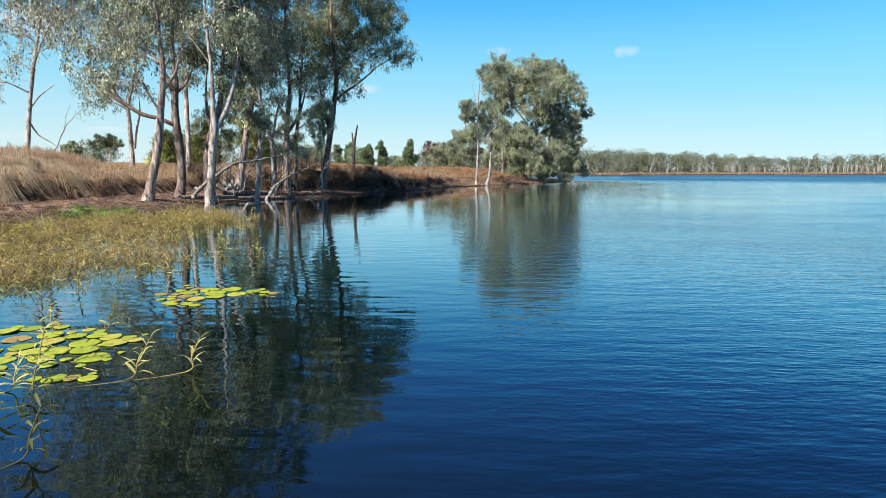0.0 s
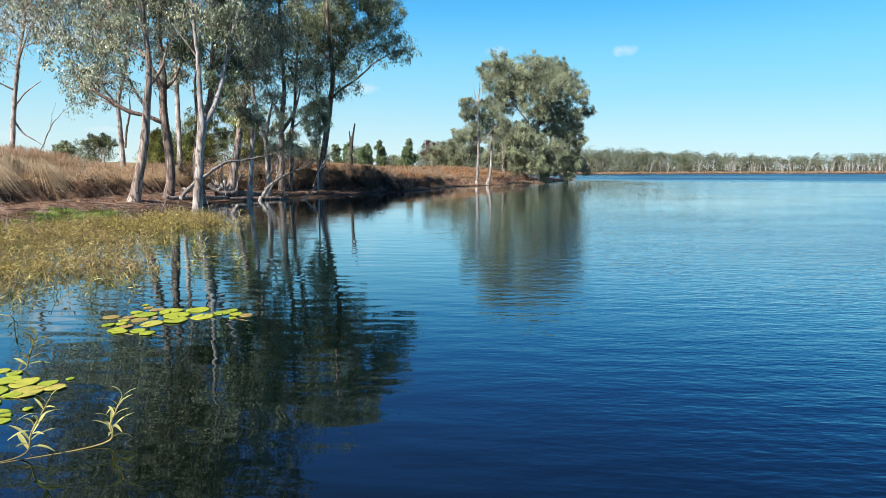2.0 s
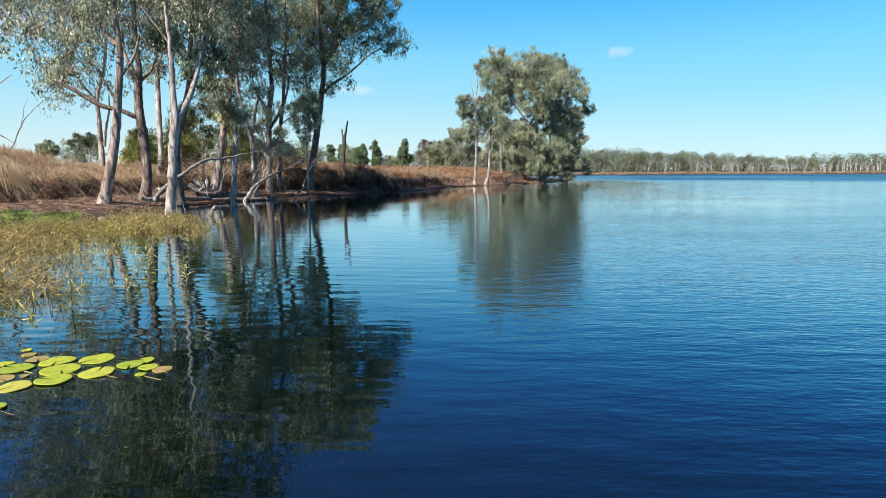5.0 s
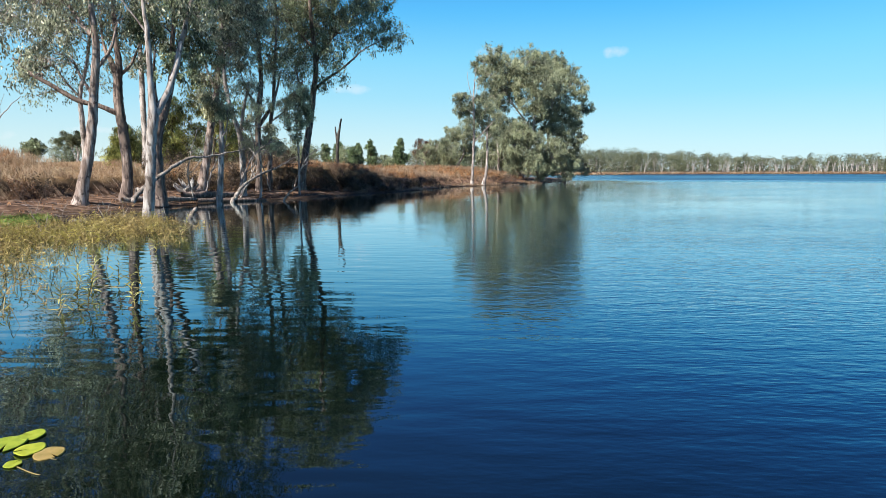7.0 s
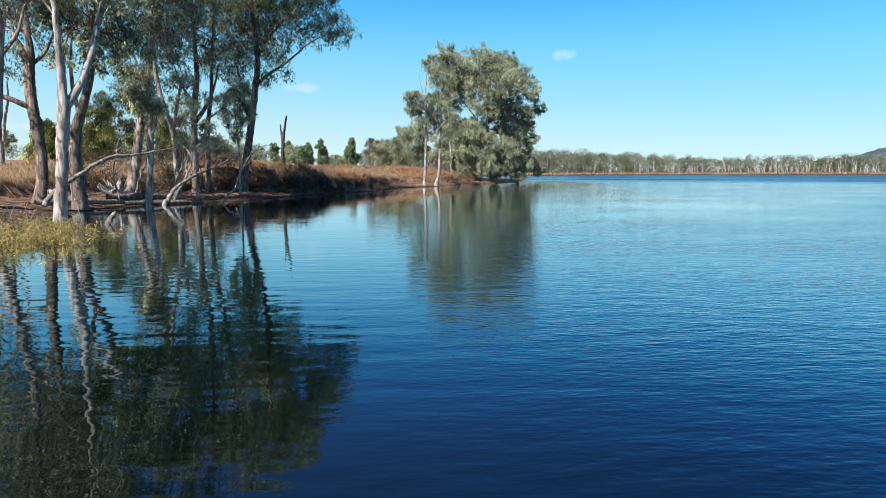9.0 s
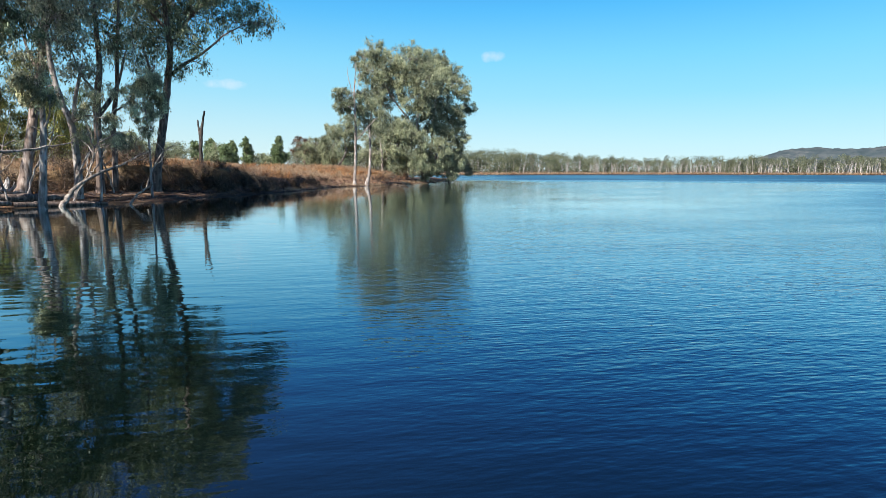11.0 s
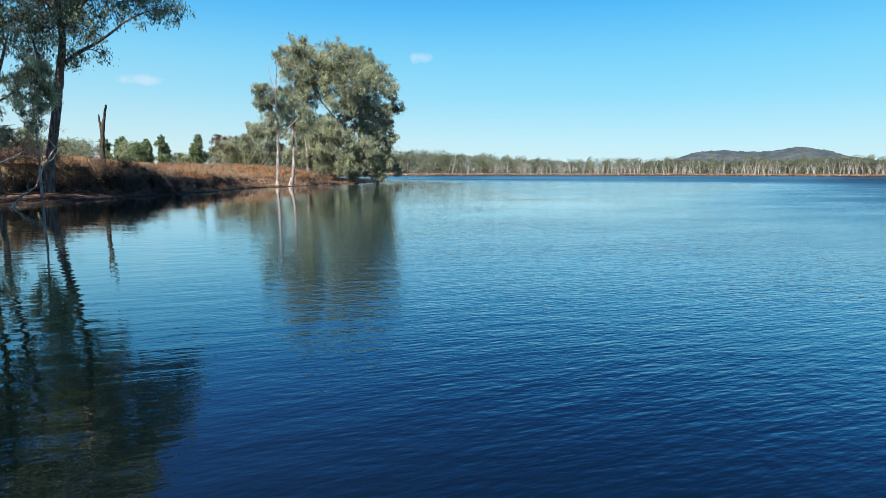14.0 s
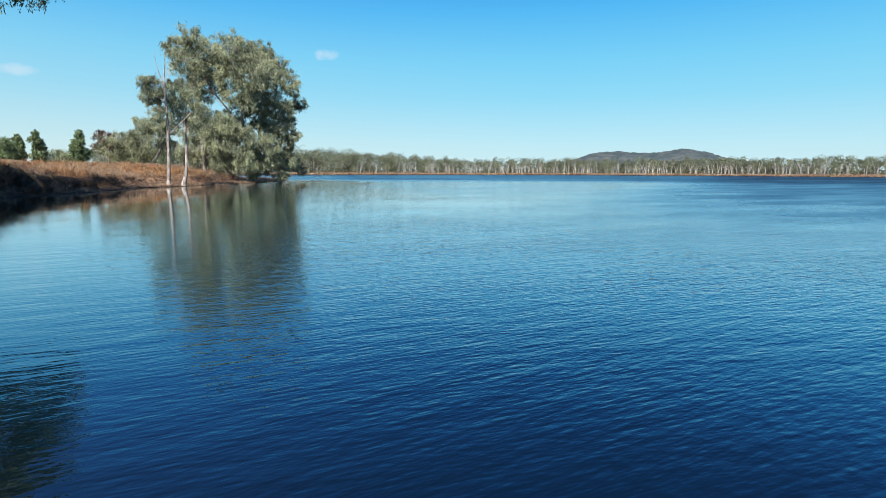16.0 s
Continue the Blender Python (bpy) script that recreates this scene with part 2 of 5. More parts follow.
gt.links.new(gt.nodes.new("ShaderNodeNewGeometry").outputs["Position"], gz.inputs[0])
hi = mathn(gt, "MULTIPLY", mathn(gt, "SUBTRACT", gz.outputs[2], 0.95), 2.5, True)
gcol = blend(gt, hi, soil, straw)
mud = mathn(gt, "SUBTRACT", 1.0, mathn(gt, "MULTIPLY", gz.outputs[2], 3.0), True)
gcol = blend(gt, mathn(gt, "MULTIPLY", mud, 0.8), gcol, (0.038, 0.028, 0.019))
# steep ground darkened: shade of the cut bank face put into the colour
steep_shade = mathn(gt, "MULTIPLY", mathn(gt, "SUBTRACT", 0.86, gnz.outputs[2]), 5.0, True)
gt.links.new(blend(gt, mathn(gt, "MULTIPLY", steep_shade, 0.85), gcol, (0.030, 0.021, 0.015)), gb.inputs["Base Color"])
bump(gt, gb, noisy(gt, 12.0, 8.0), 0.9, 0.06)

# water: a dark lake with small wind ripples, calmer under the bank
WATER, wa, wb = material("lake_water", 0.015, 0.5)
wb.inputs["IOR"].default_value = 1.38
wpos = wa.nodes.new("ShaderNodeNewGeometry").outputs["Position"]
wxyz = wa.nodes.new("ShaderNodeSeparateXYZ")
wa.links.new(wpos, wxyz.inputs[0])
# body colour painted dark green under tree reflections, bluer where open sky reflects
WX, WY = wxyz.outputs[0], wxyz.outputs[1]


def wsum(*terms):
    out = terms[0]
    for v in terms[1:]:
        out = mathn(wa, "ADD", out, v)
    return out


def wmul(a, b, clamp=False):
    return mathn(wa, "MULTIPLY", a, b, clamp)


def rise(value, start, width):
    """0 below start, 1 past start + width."""
    return wmul(mathn(wa, "SUBTRACT", value, start), 1.0 / width, True)


def waves(turn, scale, detail=2.0):
    mp = wa.nodes.new("ShaderNodeMapping")
    mp.inputs["Rotation"].default_value, mp.inputs["Scale"].default_value = (0, 0, turn), scale
    wa.links.new(wpos, mp.inputs[0])
    n = wa.nodes.new("ShaderNodeTexNoise")
    n.inputs["Scale"].default_value, n.inputs["Detail"].default_value, n.inputs["Roughness"].default_value = 1.0, detail, 0.45
    wa.links.new(mp.outputs[0], n.inputs["Vector"])
    return n.outputs[0]


open_blue = rise(wsum(WX, wmul(WY, -0.06)), 0.0, 3.6)
wa.links.new(blend(wa, open_blue, WATER_BODY, OPEN_BODY), wb.inputs["Base Color"])
away = mathn(wa, "SQRT", wsum(wmul(WX, WX), wmul(WY, WY)))
near = mathn(wa, "SUBTRACT", 1.0, rise(WY, 14.0, 26.0))
patches = ramp(wa, noisy(wa, 1.0, 2.0, (0.020, 0.045, 1)), ((0.40, (0, 0, 0)), (0.62, (1, 1, 1))))
gusts = ramp(wa, noisy(wa, 1.0, 3.0, (0.10, 0.22, 1)), ((0.38, (0, 0, 0)), (0.62, (1, 1, 1))))
# calm under the bank, ruffled by the wind on the open side and towards the far shore
open_near = wmul(rise(wsum(WX, wmul(WY, 0.12)), 2.0, 6.0), mathn(wa, "SUBTRACT", 1.0, rise(WY, 13.0, 26.0)))
side = rise(mathn(wa, "SUBTRACT", WX, mathn(wa, "MAXIMUM", wsum(wmul(WY, 1.35), -25.0), wsum(wmul(WY, 0.12), 3.0))), -3.0, 22.0)
far = rise(away, 95.0, 35.0)
# short wind ripples, wobbling wavelets and long low waves
ripples = wsum(wmul(waves(0.0, (8.0, 19.0, 1)), 0.30), wmul(waves(0.35, (4.6, 13.5, 1)), 0.42), wmul(waves(-0.42, (5.5, 17.0, 1), 1.0), 0.36))
wavelets = waves(0.12, (1.1, 3.4, 1), 1.0)
rolling = wsum(wmul(waves(0.0, (0.35, 1.1, 1)), 0.16), wmul(waves(0.0, (0.09, 0.26, 1), 1.0), 0.4))
amp = wsum(0.022, wmul(open_near, wsum(0.24, wmul(gusts, 0.20), wmul(rise(WY, 8.0, 6.0), 0.20))), wmul(side, wsum(0.34, wmul(gusts, 0.36))), wmul(patches, 0.03))
chop = waves(-0.1, (2.0, 6.5, 1), 1.0)
open_mid = rise(wsum(WX, wmul(WY, -0.05)), 2.0, 7.0)
wobble = wsum(0.03, wmul(near, 0.27), wmul(side, wsum(0.6, wmul(gusts, 0.4))))
wbump = wa.nodes.new("ShaderNodeBump")
wbump.inputs["Distance"].default_value = RIPPLE
wa.links.new(wsum(wmul(ripples, amp), wmul(wavelets, wobble), wmul(chop, wmul(open_mid, wsum(0.18, wmul(gusts, 0.34)))), rolling), wbump.inputs["Height"])
wa.links.new(wbump.outputs[0], wb.inputs["Normal"])
ruffled = wsum(0.012, wmul(side, wsum(0.17, wmul(gusts, 0.10))), wmul(wmul(rise(away, 30.0, 22.0), rise(wsum(WX, wmul(WY, -0.27)), 0.0, 9.0)), 0.11), wmul(far, wsum(0.18, wmul(patches, 0.14))), wmul(rise(away, 25.0, 40.0), wmul(gusts, 0.03)))
wa.links.new(ruffled, wb.inputs["Roughness"])
# second gloss layer added to brighten the reflections; its tint blues the layer below
wb.inputs["Coat Weight"].default_value, wb.inputs["Coat IOR"].default_value = 1.0, 1.33
wb.inputs["Coat Tint"].default_value = (0.62, 0.90, 1.0, 1)
wa.links.new(ruffled, wb.inputs["Coat Roughness"])
wa.links.new(wbump.outputs[0], wb.inputs["Coat Normal"])

# woods toned blue-grey, with the haze of distance put into the colour
HILL, ht2, hb = material("wooded_hill", 0.95, 0.05)
ht2.links.new(ramp(ht2, noisy(ht2, 0.045, 6.0), ((0.3, (0.045, 0.066, 0.072)), (0.5, (0.072, 0.092, 0.098)), (0.7, (0.12, 0.13, 0.128)))), hb.inputs["Base Color"])


# ---- mesh helpers ----
class Buf:
    """Collects quads."""

    def __init__(self):
        self.v, self.f, self.n = [], [], 0

    def add(self, v, f):
        self.v.append(np.asarray(v, float).reshape(-1, 3))
        self.f.append(np.asarray(f, int).reshape(-1, 4) + self.n)
        self.n += len(self.v[-1])

    def mesh(self, name, *mats, smooth=False):
        me = bpy.data.meshes.new(name)
        v, f = np.concatenate(self.v), np.concatenate(self.f)
        me.vertices.add(len(v))
        me.vertices.foreach_set("co", v.ravel())
        me.loops.add(f.size)
        me.loops.foreach_set("vertex_index", f.ravel())
        me.polygons.add(len(f))
        me.polygons.foreach_set("loop_start", np.arange(0, f.size, 4))
        if smooth:
            me.polygons.foreach_set("use_smooth", np.ones(len(f), bool))
        me.update(calc_edges=True)
        me.validate()
        for m in mats:
            me.materials.append(m)
        return me


def part(name, me, parent, label=""):
    ob = new(name, me)
    ob.parent = parent
    if label:
        tagged(ob, label)
    return ob


def thing(name, place, label, category, group="", kind=""):
    ob = new(name)
    ob.location = place
    ob.empty_display_size = 0.2
    return tagged(ob, label, category, group, kind)


def smooth01(x):
    x = np.clip(x, 0, 1)
    return x * x * (3 - 2 * x)


def curve_points(pts, per=5):
    """Catmull-Rom through rows of numbers."""
    p = np.asarray(pts, float)
    if len(p) < 3:
        k = np.linspace(0, 1, per + 1)[:, None]
        return p[0] * (1 - k) + p[-1] * k
    q = np.vstack((2 * p[0] - p[1], p, 2 * p[-1] - p[-2]))
    out = []
    for i in range(1, len(q) - 2):
        a, b, c, d = q[i - 1], q[i], q[i + 1], q[i + 2]
        for k in np.arange(per) / per:
            out.append(0.5 * (2 * b + (c - a) * k + (2 * a - 5 * b + 4 * c - d) * k * k + (3 * b - a - 3 * c + d) * k ** 3))
    out.append(p[-1])
    return np.array(out)


def tube(buf, pts, radii, sides=8, rng=None, rough=0.0):
    """A round tapered tube along pts, its far end closed to a point."""
    p = np.asarray(pts, float)
    r = np.maximum(np.asarray(radii, float), 0.002)
    tan = np.gradient(p, axis=0)
    tan /= np.linalg.norm(tan, axis=1)[:, None] + 1e-9
    ref = np.where(np.abs(tan[:, 2:3]) > 0.9, np.array([[1.0, 0, 0]]), np.array([[0, 0, 1.0]]))
    u = np.cross(tan, ref)
    u /= np.linalg.norm(u, axis=1)[:, None] + 1e-9
    for i in range(1, len(u)):
        u[i] = u[i - 1] - tan[i] * np.dot(u[i - 1], tan[i])
        u[i] /= np.linalg.norm(u[i]) + 1e-9
    w = np.cross(tan, u)
    a = np.arange(sides) * 2 * math.pi / sides
    rr = r[:, None] * (1 + (rng.normal(0, rough, (len(p), sides)) if rng is not None and rough else 0))
    v = p[:, None, :] + rr[:, :, None] * (np.cos(a)[None, :, None] * u[:, None, :] + np.sin(a)[None, :, None] * w[:, None, :])
    v = np.concatenate((v, np.repeat(p[-1:] + tan[-1:] * r[-1], sides, 0)[None] + 0.02 * (v[-1:] - p[-1:])))
    n = len(v)
    i, j = np.meshgrid(np.arange(n - 1), np.arange(sides), indexing="ij")
    k = (j + 1) % sides
    buf.add(v, np.stack((i * sides + j, i * sides + k, (i + 1) * sides + k, (i + 1) * sides + j), -1))


def leaves(buf, c, d, length, width, rng):
    """Lance-shaped leaves: centres of their stalks, ways, lengths and widths."""
    n = len(c)
    d = d / (np.linalg.norm(d, axis=1)[:, None] + 1e-9)
    s = np.cross(d, rng.normal(0, 1, (n, 3)))
    s /= np.linalg.norm(s, axis=1)[:, None] + 1e-9
    length, width = np.broadcast_to(length, n)[:, None], np.broadcast_to(width, n)[:, None]
    mid = c + d * length * 0.45
    v = np.stack((c, mid + s * width * 0.5, c + d * length, mid - s * width * 0.5), 1)
    buf.add(v, np.arange(4 * n).reshape(n, 4))


def blades(buf, base, lean, length, width, rng, droop=0.5):
    """Bent blades of grass, two quads each."""
    n = len(base)
    lean = np.asarray(lean, float)
    length = np.broadcast_to(length, n)[:, None]
    side = np.stack((-lean[:, 1], lean[:, 0], np.zeros(n)), 1) + rng.normal(0, 0.5, (n, 3)) * (1, 1, 0)
    side /= np.linalg.norm(side, axis=1)[:, None] + 1e-9
    side *= np.broadcast_to(width, n)[:, None] / 2
    flat = np.stack((lean[:, 0], lean[:, 1], np.zeros(n)), 1)
    up = np.array([[0, 0, 1.0]])
    mid = base + length * (flat * 0.35 + up * 0.55)
    tip = base + length * (flat * (0.7 + 0.5 * droop) + up * (1.0 - droop * np.linalg.norm(flat, axis=1)[:, None]))
    v = np.stack((base - side, base + side, mid + side * 0.8, mid - side * 0.8, tip + side * 0.12, tip - side * 0.12), 1)
    k = np.arange(n)[:, None] * 6
    buf.add(v, np.concatenate((k + [[0, 1, 2, 3]], k + [[3, 2, 4, 5]])))


# ---- the ground ----
SHORE = [(-40, -60), (-24, -12), (-17, 6), (-14.6, 14), (-13.8, 20), (-13.2, 25), (-12.2, 30), (-12.0, 34), (-12.0, 38), (-10.5, 40), (-8.4, 41.5), (-6.5, 45.5),
         (-3.4, 52.3), (-0.6, 60), (1.4, 68), (5.2, 73), (10, 79), (14.6, 87.5), (20.5, 101), (24, 112), (25, 117), (22, 121), (12, 126), (0, 140), (-8, 175),
         (0, 225), (25, 250), (60, 258), (150, 256), (205, 216), (245, 150), (262, 90), (268, 0), (230, -120), (120, -200), (0, -160)]
BANK = [(-60, -60), (-30, 0), (-24, 16), (-19.6, 25), (-18.2, 30), (-18.6, 37), (-17.2, 43), (-13.2, 45.5), (-9.9, 49.0), (-5.4, 53), (-2.5, 60.6), (-0.2, 68.2), (3.2, 76), (8, 84),
        (12, 94), (15, 106), (10, 116), (-6, 132), (-22, 170), (-20, 240), (-200, 420), (-500, 200), (-500, -60)]


def signed(px, py, poly):
    """Distance to a closed outline, positive inside."""
    px, py = np.asarray(px, float), np.asarray(py, float)
    d, inside = np.full(px.shape, 1e9), np.zeros(px.shape, bool)
    for (ax, ay), (bx, by) in zip(poly, poly[1:] + poly[:1]):
        ex, ey = bx - ax, by - ay
        k = np.clip(((px - ax) * ex + (py - ay) * ey) / (ex * ex + ey * ey), 0, 1)
        d = np.minimum(d, np.hypot(px - ax - k * ex, py - ay - k * ey))
        if ay != by:
            inside ^= ((ay > py) != (by > py)) & (px < (bx - ax) * (py - ay) / (by - ay) + ax)
    return np.where(inside, d, -d)


def wave(x, y, s, k):
    return np.sin(x * s + 1.7 * k + 1.3 * np.sin(y * s * 0.8 + k)) * np.cos(y * s * 1.1 + 2.1 * k + np.sin(x * s * 0.7))


def terrain(x, y):
    x, y = np.asarray(x, float), np.asarray(y, float)
    land = -signed(x + 0.5 * wave(x, y, 0.9, 3), y + 0.5 * wave(y, x, 0.8, 5), SHORE)
    up = signed(x + 0.45 * wave(x, y, 1.1, 1) + 0.2 * wave(x, y, 3.1, 4), y + 0.45 * wave(y, x, 1.2, 2), BANK)
    up = np.minimum(up, land - 0.5)
    shelf = np.where(land > 0, 0.42 * smooth01(land / 5) + 0.05 * smooth01(land / 0.5), np.maximum(0.22 * land, -2.2))
    point = smooth01((y - 66) / 16)
    mid = smooth01((y - 40) / 8) * smooth01((x + 17) / 6)
    tall = 1.0 + 0.6 * mid * (1 - smooth01((y - 53) / 8)) - 0.25 * smooth01((y - 55) / 8) - 0.1 * point
    edge = tall * smooth01(up / (0.5 + 0.35 * mid + 0.8 * point))
    fall = 1 - 0.6 * smooth01((x / np.maximum(y, 8.0) + 0.72) / 0.2) * (1 - point)
    rise = fall * (1.65 - 1.0 * mid + 0.35 * point) * smooth01((up - 0.3) / (8 + 3 * point))
    rough = 0.06 * wave(x, y, 1.9, 7) * smooth01(land / 2) + 0.10 * wave(x, y, 0.6, 9) * smooth01(up / 3) + 0.025 * wave(x, y, 5.0, 6) * smooth01(land / 2)
    return shelf + edge + rise + rough


def axis(parts, out_lo, out_hi):
    core = np.concatenate([np.arange(a, b, s) for a, b, s in parts])
    lo, hi, k, j = [], [], parts[0][2], parts[-1][2]
    v = core[0]
    while v > out_lo:
        k *= 1.25
        v -= k
        lo.append(v)
    v = core[-1]
    while v < out_hi:
        j *= 1.25
        v += j
        hi.append(v)
    return np.concatenate((lo[::-1], core, hi))


gx = axis(((-34, 27, 0.5), (27, 330, 5)), -3200, 3200)
gy = axis(((8, 125, 0.5), (125, 300, 4)), -3200, 3200)
GX, GY = np.meshgrid(gx, gy, indexing="ij")
gbuf = Buf()
gi, gj = np.meshgrid(np.arange(len(gx) - 1), np.arange(len(gy) - 1), indexing="ij")
gk = gi * len(gy) + gj
gbuf.add(np.stack((GX, GY, terrain(GX, GY)), -1), np.stack((gk, gk + len(gy), gk + len(gy) + 1, gk + 1), -1))
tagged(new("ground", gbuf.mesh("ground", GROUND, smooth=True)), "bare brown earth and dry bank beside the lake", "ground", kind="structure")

wbuf = Buf()
wbuf.add([(-3000, -3000, 0), (3000, -3000, 0), (3000, 3000, 0), (-3000, 3000, 0)], [(0, 1, 2, 3)])
tagged(new("water", wbuf.mesh("water", WATER)), "deep blue lake water with small wind ripples", "water", kind="structure")

# a low wooded hill behind the far shore
hbuf = Buf()
hu, hv = np.meshgrid(np.arange(-420, 620, 6.0), np.arange(-260, 320, 8.0), indexing="ij")
hx, hy = 1060 + hu * 0.69 + hv * 0.72, 1075 - hu * 0.72 + hv * 0.69
crest = 44 * np.exp(-((hu - 70) / 300) ** 2) + 17 * np.exp(-((hu - 125) / 70) ** 2) + 19 * np.exp(-((hu + 70) / 85) ** 2)
hrng = np.random.default_rng(11)
hz = (crest * np.exp(-(hv / 170) ** 2) + hrng.normal(0, 1.1, hu.shape) + 1.5 * wave(hx, hy, 0.06, 2)) - 4
hi_, hj_ = np.meshgrid(np.arange(hu.shape[0] - 1), np.arange(hu.shape[1] - 1), indexing="ij")
hk = hi_ * hu.shape[1] + hj_
hbuf.add(np.stack((hx, hy, hz), -1), np.stack((hk, hk + hu.shape[1], hk + hu.shape[1] + 1, hk + 1), -1))
tagged(new("hill", hbuf.mesh("hill", HILL)), "low wooded hill beyond the far shore", "hill", kind="structure")

# ---- trees ----
def tree(name, label, place, trunks, clumps, count, leaf, bark, leafmat, seed, deep=1.0, sides=9, group="", twig=True, girth=1.0, tops=()):
    """A tree. trunks: rows (across, height, radius) of the trunk and then of each main limb. clumps: rows (across,
    height, radius) of the
    masses of leaves. count: leaves in all; leaf: their length and width; deep: how far the crown spreads front to back."""
    rng = np.random.default_rng(seed)
    clumps = tuple(clumps) + tuple(tops)
    x0, y0 = place
    z0 = float(terrain(x0, y0)) - 0.05
    root = thing(name, (x0, y0, z0), label, "tree", group)
    bones = []
    for i, tr in enumerate(trunks):
        tr = np.asarray(tr, float)
        lean = rng.normal(0, 0.06) if i == 0 else rng.choice((-1, 1)) * rng.uniform(0.25, 0.7) * min(deep, 1.2)
        start = tr[0, 1]
        tr = tr * (1, 1, girth)
        pts = np.stack((tr[:, 0], lean * (tr[:, 1] - start) if i == 0 else lean * np.maximum(np.hypot(tr[:, 0] - tr[0, 0], tr[:, 1] - start), 0) * 0.5, tr[:, 1] - z0, tr[:, 2]), 1)
        if i and bones:
            allb = np.concatenate(bones)
            near = allb[np.argmin(np.hypot(allb[:, 0] - pts[0, 0], allb[:, 2] - pts[0, 2]))]
            pts[:, 1] += near[1] - pts[0, 1]
        if i == 0 or pts[0, 2] < 0.8:
            pts[0, 2] = min(pts[0, 2], 0.0) - 0.15
        cp = curve_points(pts, 6)
        cp[1:-1, :2] += rng.normal(0, 0.006, (len(cp) - 2, 2)) * (1 + 0.5 * cp[1:-1, 3:4] / 0.2)
        if i == 0:
            cp[:, 3] *= 1 + 0.35 * np.exp(-np.maximum(cp[:, 2], 0) / 0.35)
        bones.append(cp)
        b = Buf()
        tube(b, cp[:, :3], cp[:, 3], sides, rng, 0.03)
        part("trunk" if i == 0 else "limb", b.mesh("trunk" if i == 0 else "limb", bark, smooth=True), root)
    skel = np.concatenate(bones)
    if not clumps:
        return root
    br, lf = Buf(), Buf()
    weights = np.array([c[2] ** 2.0 for c in clumps])
    weights = weights / weights.sum() * np.array([2.0 if c[1] > 13.5 and len(tops) else 1.0 for c in clumps])
    for (cx, cz, cr), wgt in zip(clumps, weights):
        cr = cr * 1.08
        near_y = skel[np.argmin(np.hypot(skel[:, 0] - cx, skel[:, 2] - (cz - z0))), 1]
        c = np.array((cx, near_y * 0.6 + rng.normal(0, 1.0) * cr * 0.8 * deep, cz - z0))
        dist = np.linalg.norm(skel[:, :3] - c, axis=1) + 2.5 * np.maximum(skel[:, 2] - c[2] + 0.3 * cr, 0)
        a = skel[np.argmin(dist)]
        reach = np.linalg.norm(c - a[:3])
        mid = (a[:3] + c) / 2 + np.array((rng.normal(0, 0.12), rng.normal(0, 0.12), 0.18)) * reach
        r0 = min(a[3] * 0.6, 0.02 + 0.022 * reach)
        limb = curve_points([(*a[:3], r0), (*mid, r0 * 0.7), (*c, 0.02)], 5)
        tube(br, limb[:, :3], limb[:, 3], 5)
        sprigs = int(8 + 11 * cr * cr)
        way = rng.normal(0, 1, (sprigs, 3))
        way /= np.linalg.norm(way, axis=1)[:, None]
        far_out = rng.uniform(0.25, 1.0, sprigs) ** 0.6
        far_out[rng.random(sprigs) < 0.12] *= 1.3
        ends = c + way * far_out[:, None] * np.array((cr, cr * (0.6 + 0.4 * deep), cr * 0.85))
        if twig:
            for e in ends[: max(4, int(sprigs * 0.6))]:
                s = limb[rng.integers(len(limb) // 2, len(limb))]
                m = (s[:3] + e) / 2 + np.array((0, 0, 0.12)) * np.linalg.norm(e - s[:3])
                tw = curve_points([(*s[:3], min(s[3], 0.016)), (*m, 0.011), (*e, 0.005)], 2)
                tube(br, tw[:, :3], tw[:, 3], 3)
        n = int(count * DENSE * wgt)
        which = rng.integers(0, sprigs, n)
        size = rng.uniform(0.6, 1.4, sprigs)[which, None]
        off = rng.normal(0, 1, (n, 3)) * np.array((0.15, 0.15, 0.11)) * (0.65 + 0.35 * cr) * size
        off[:, 2] -= np.abs(rng.normal(0, 0.17, n)) * (0.6 + 0.4 * cr)
        pos = ends[which] + off
        wayd = np.stack((rng.normal(0, 0.55, n), rng.normal(0, 0.55, n), -1 + rng.normal(0, 0.45, n)), 1)
        leaves(lf, pos, wayd, leaf[0] * rng.uniform(0.6, 1.3, n), leaf[1] * rng.uniform(0.7, 1.3, n), rng)
    tagged(part("twigwork", br.mesh("twigwork", bark), root), kind="stuff")
    tagged(part("crown", lf.mesh("crown", leafmat), root), kind="stuff")
    return root


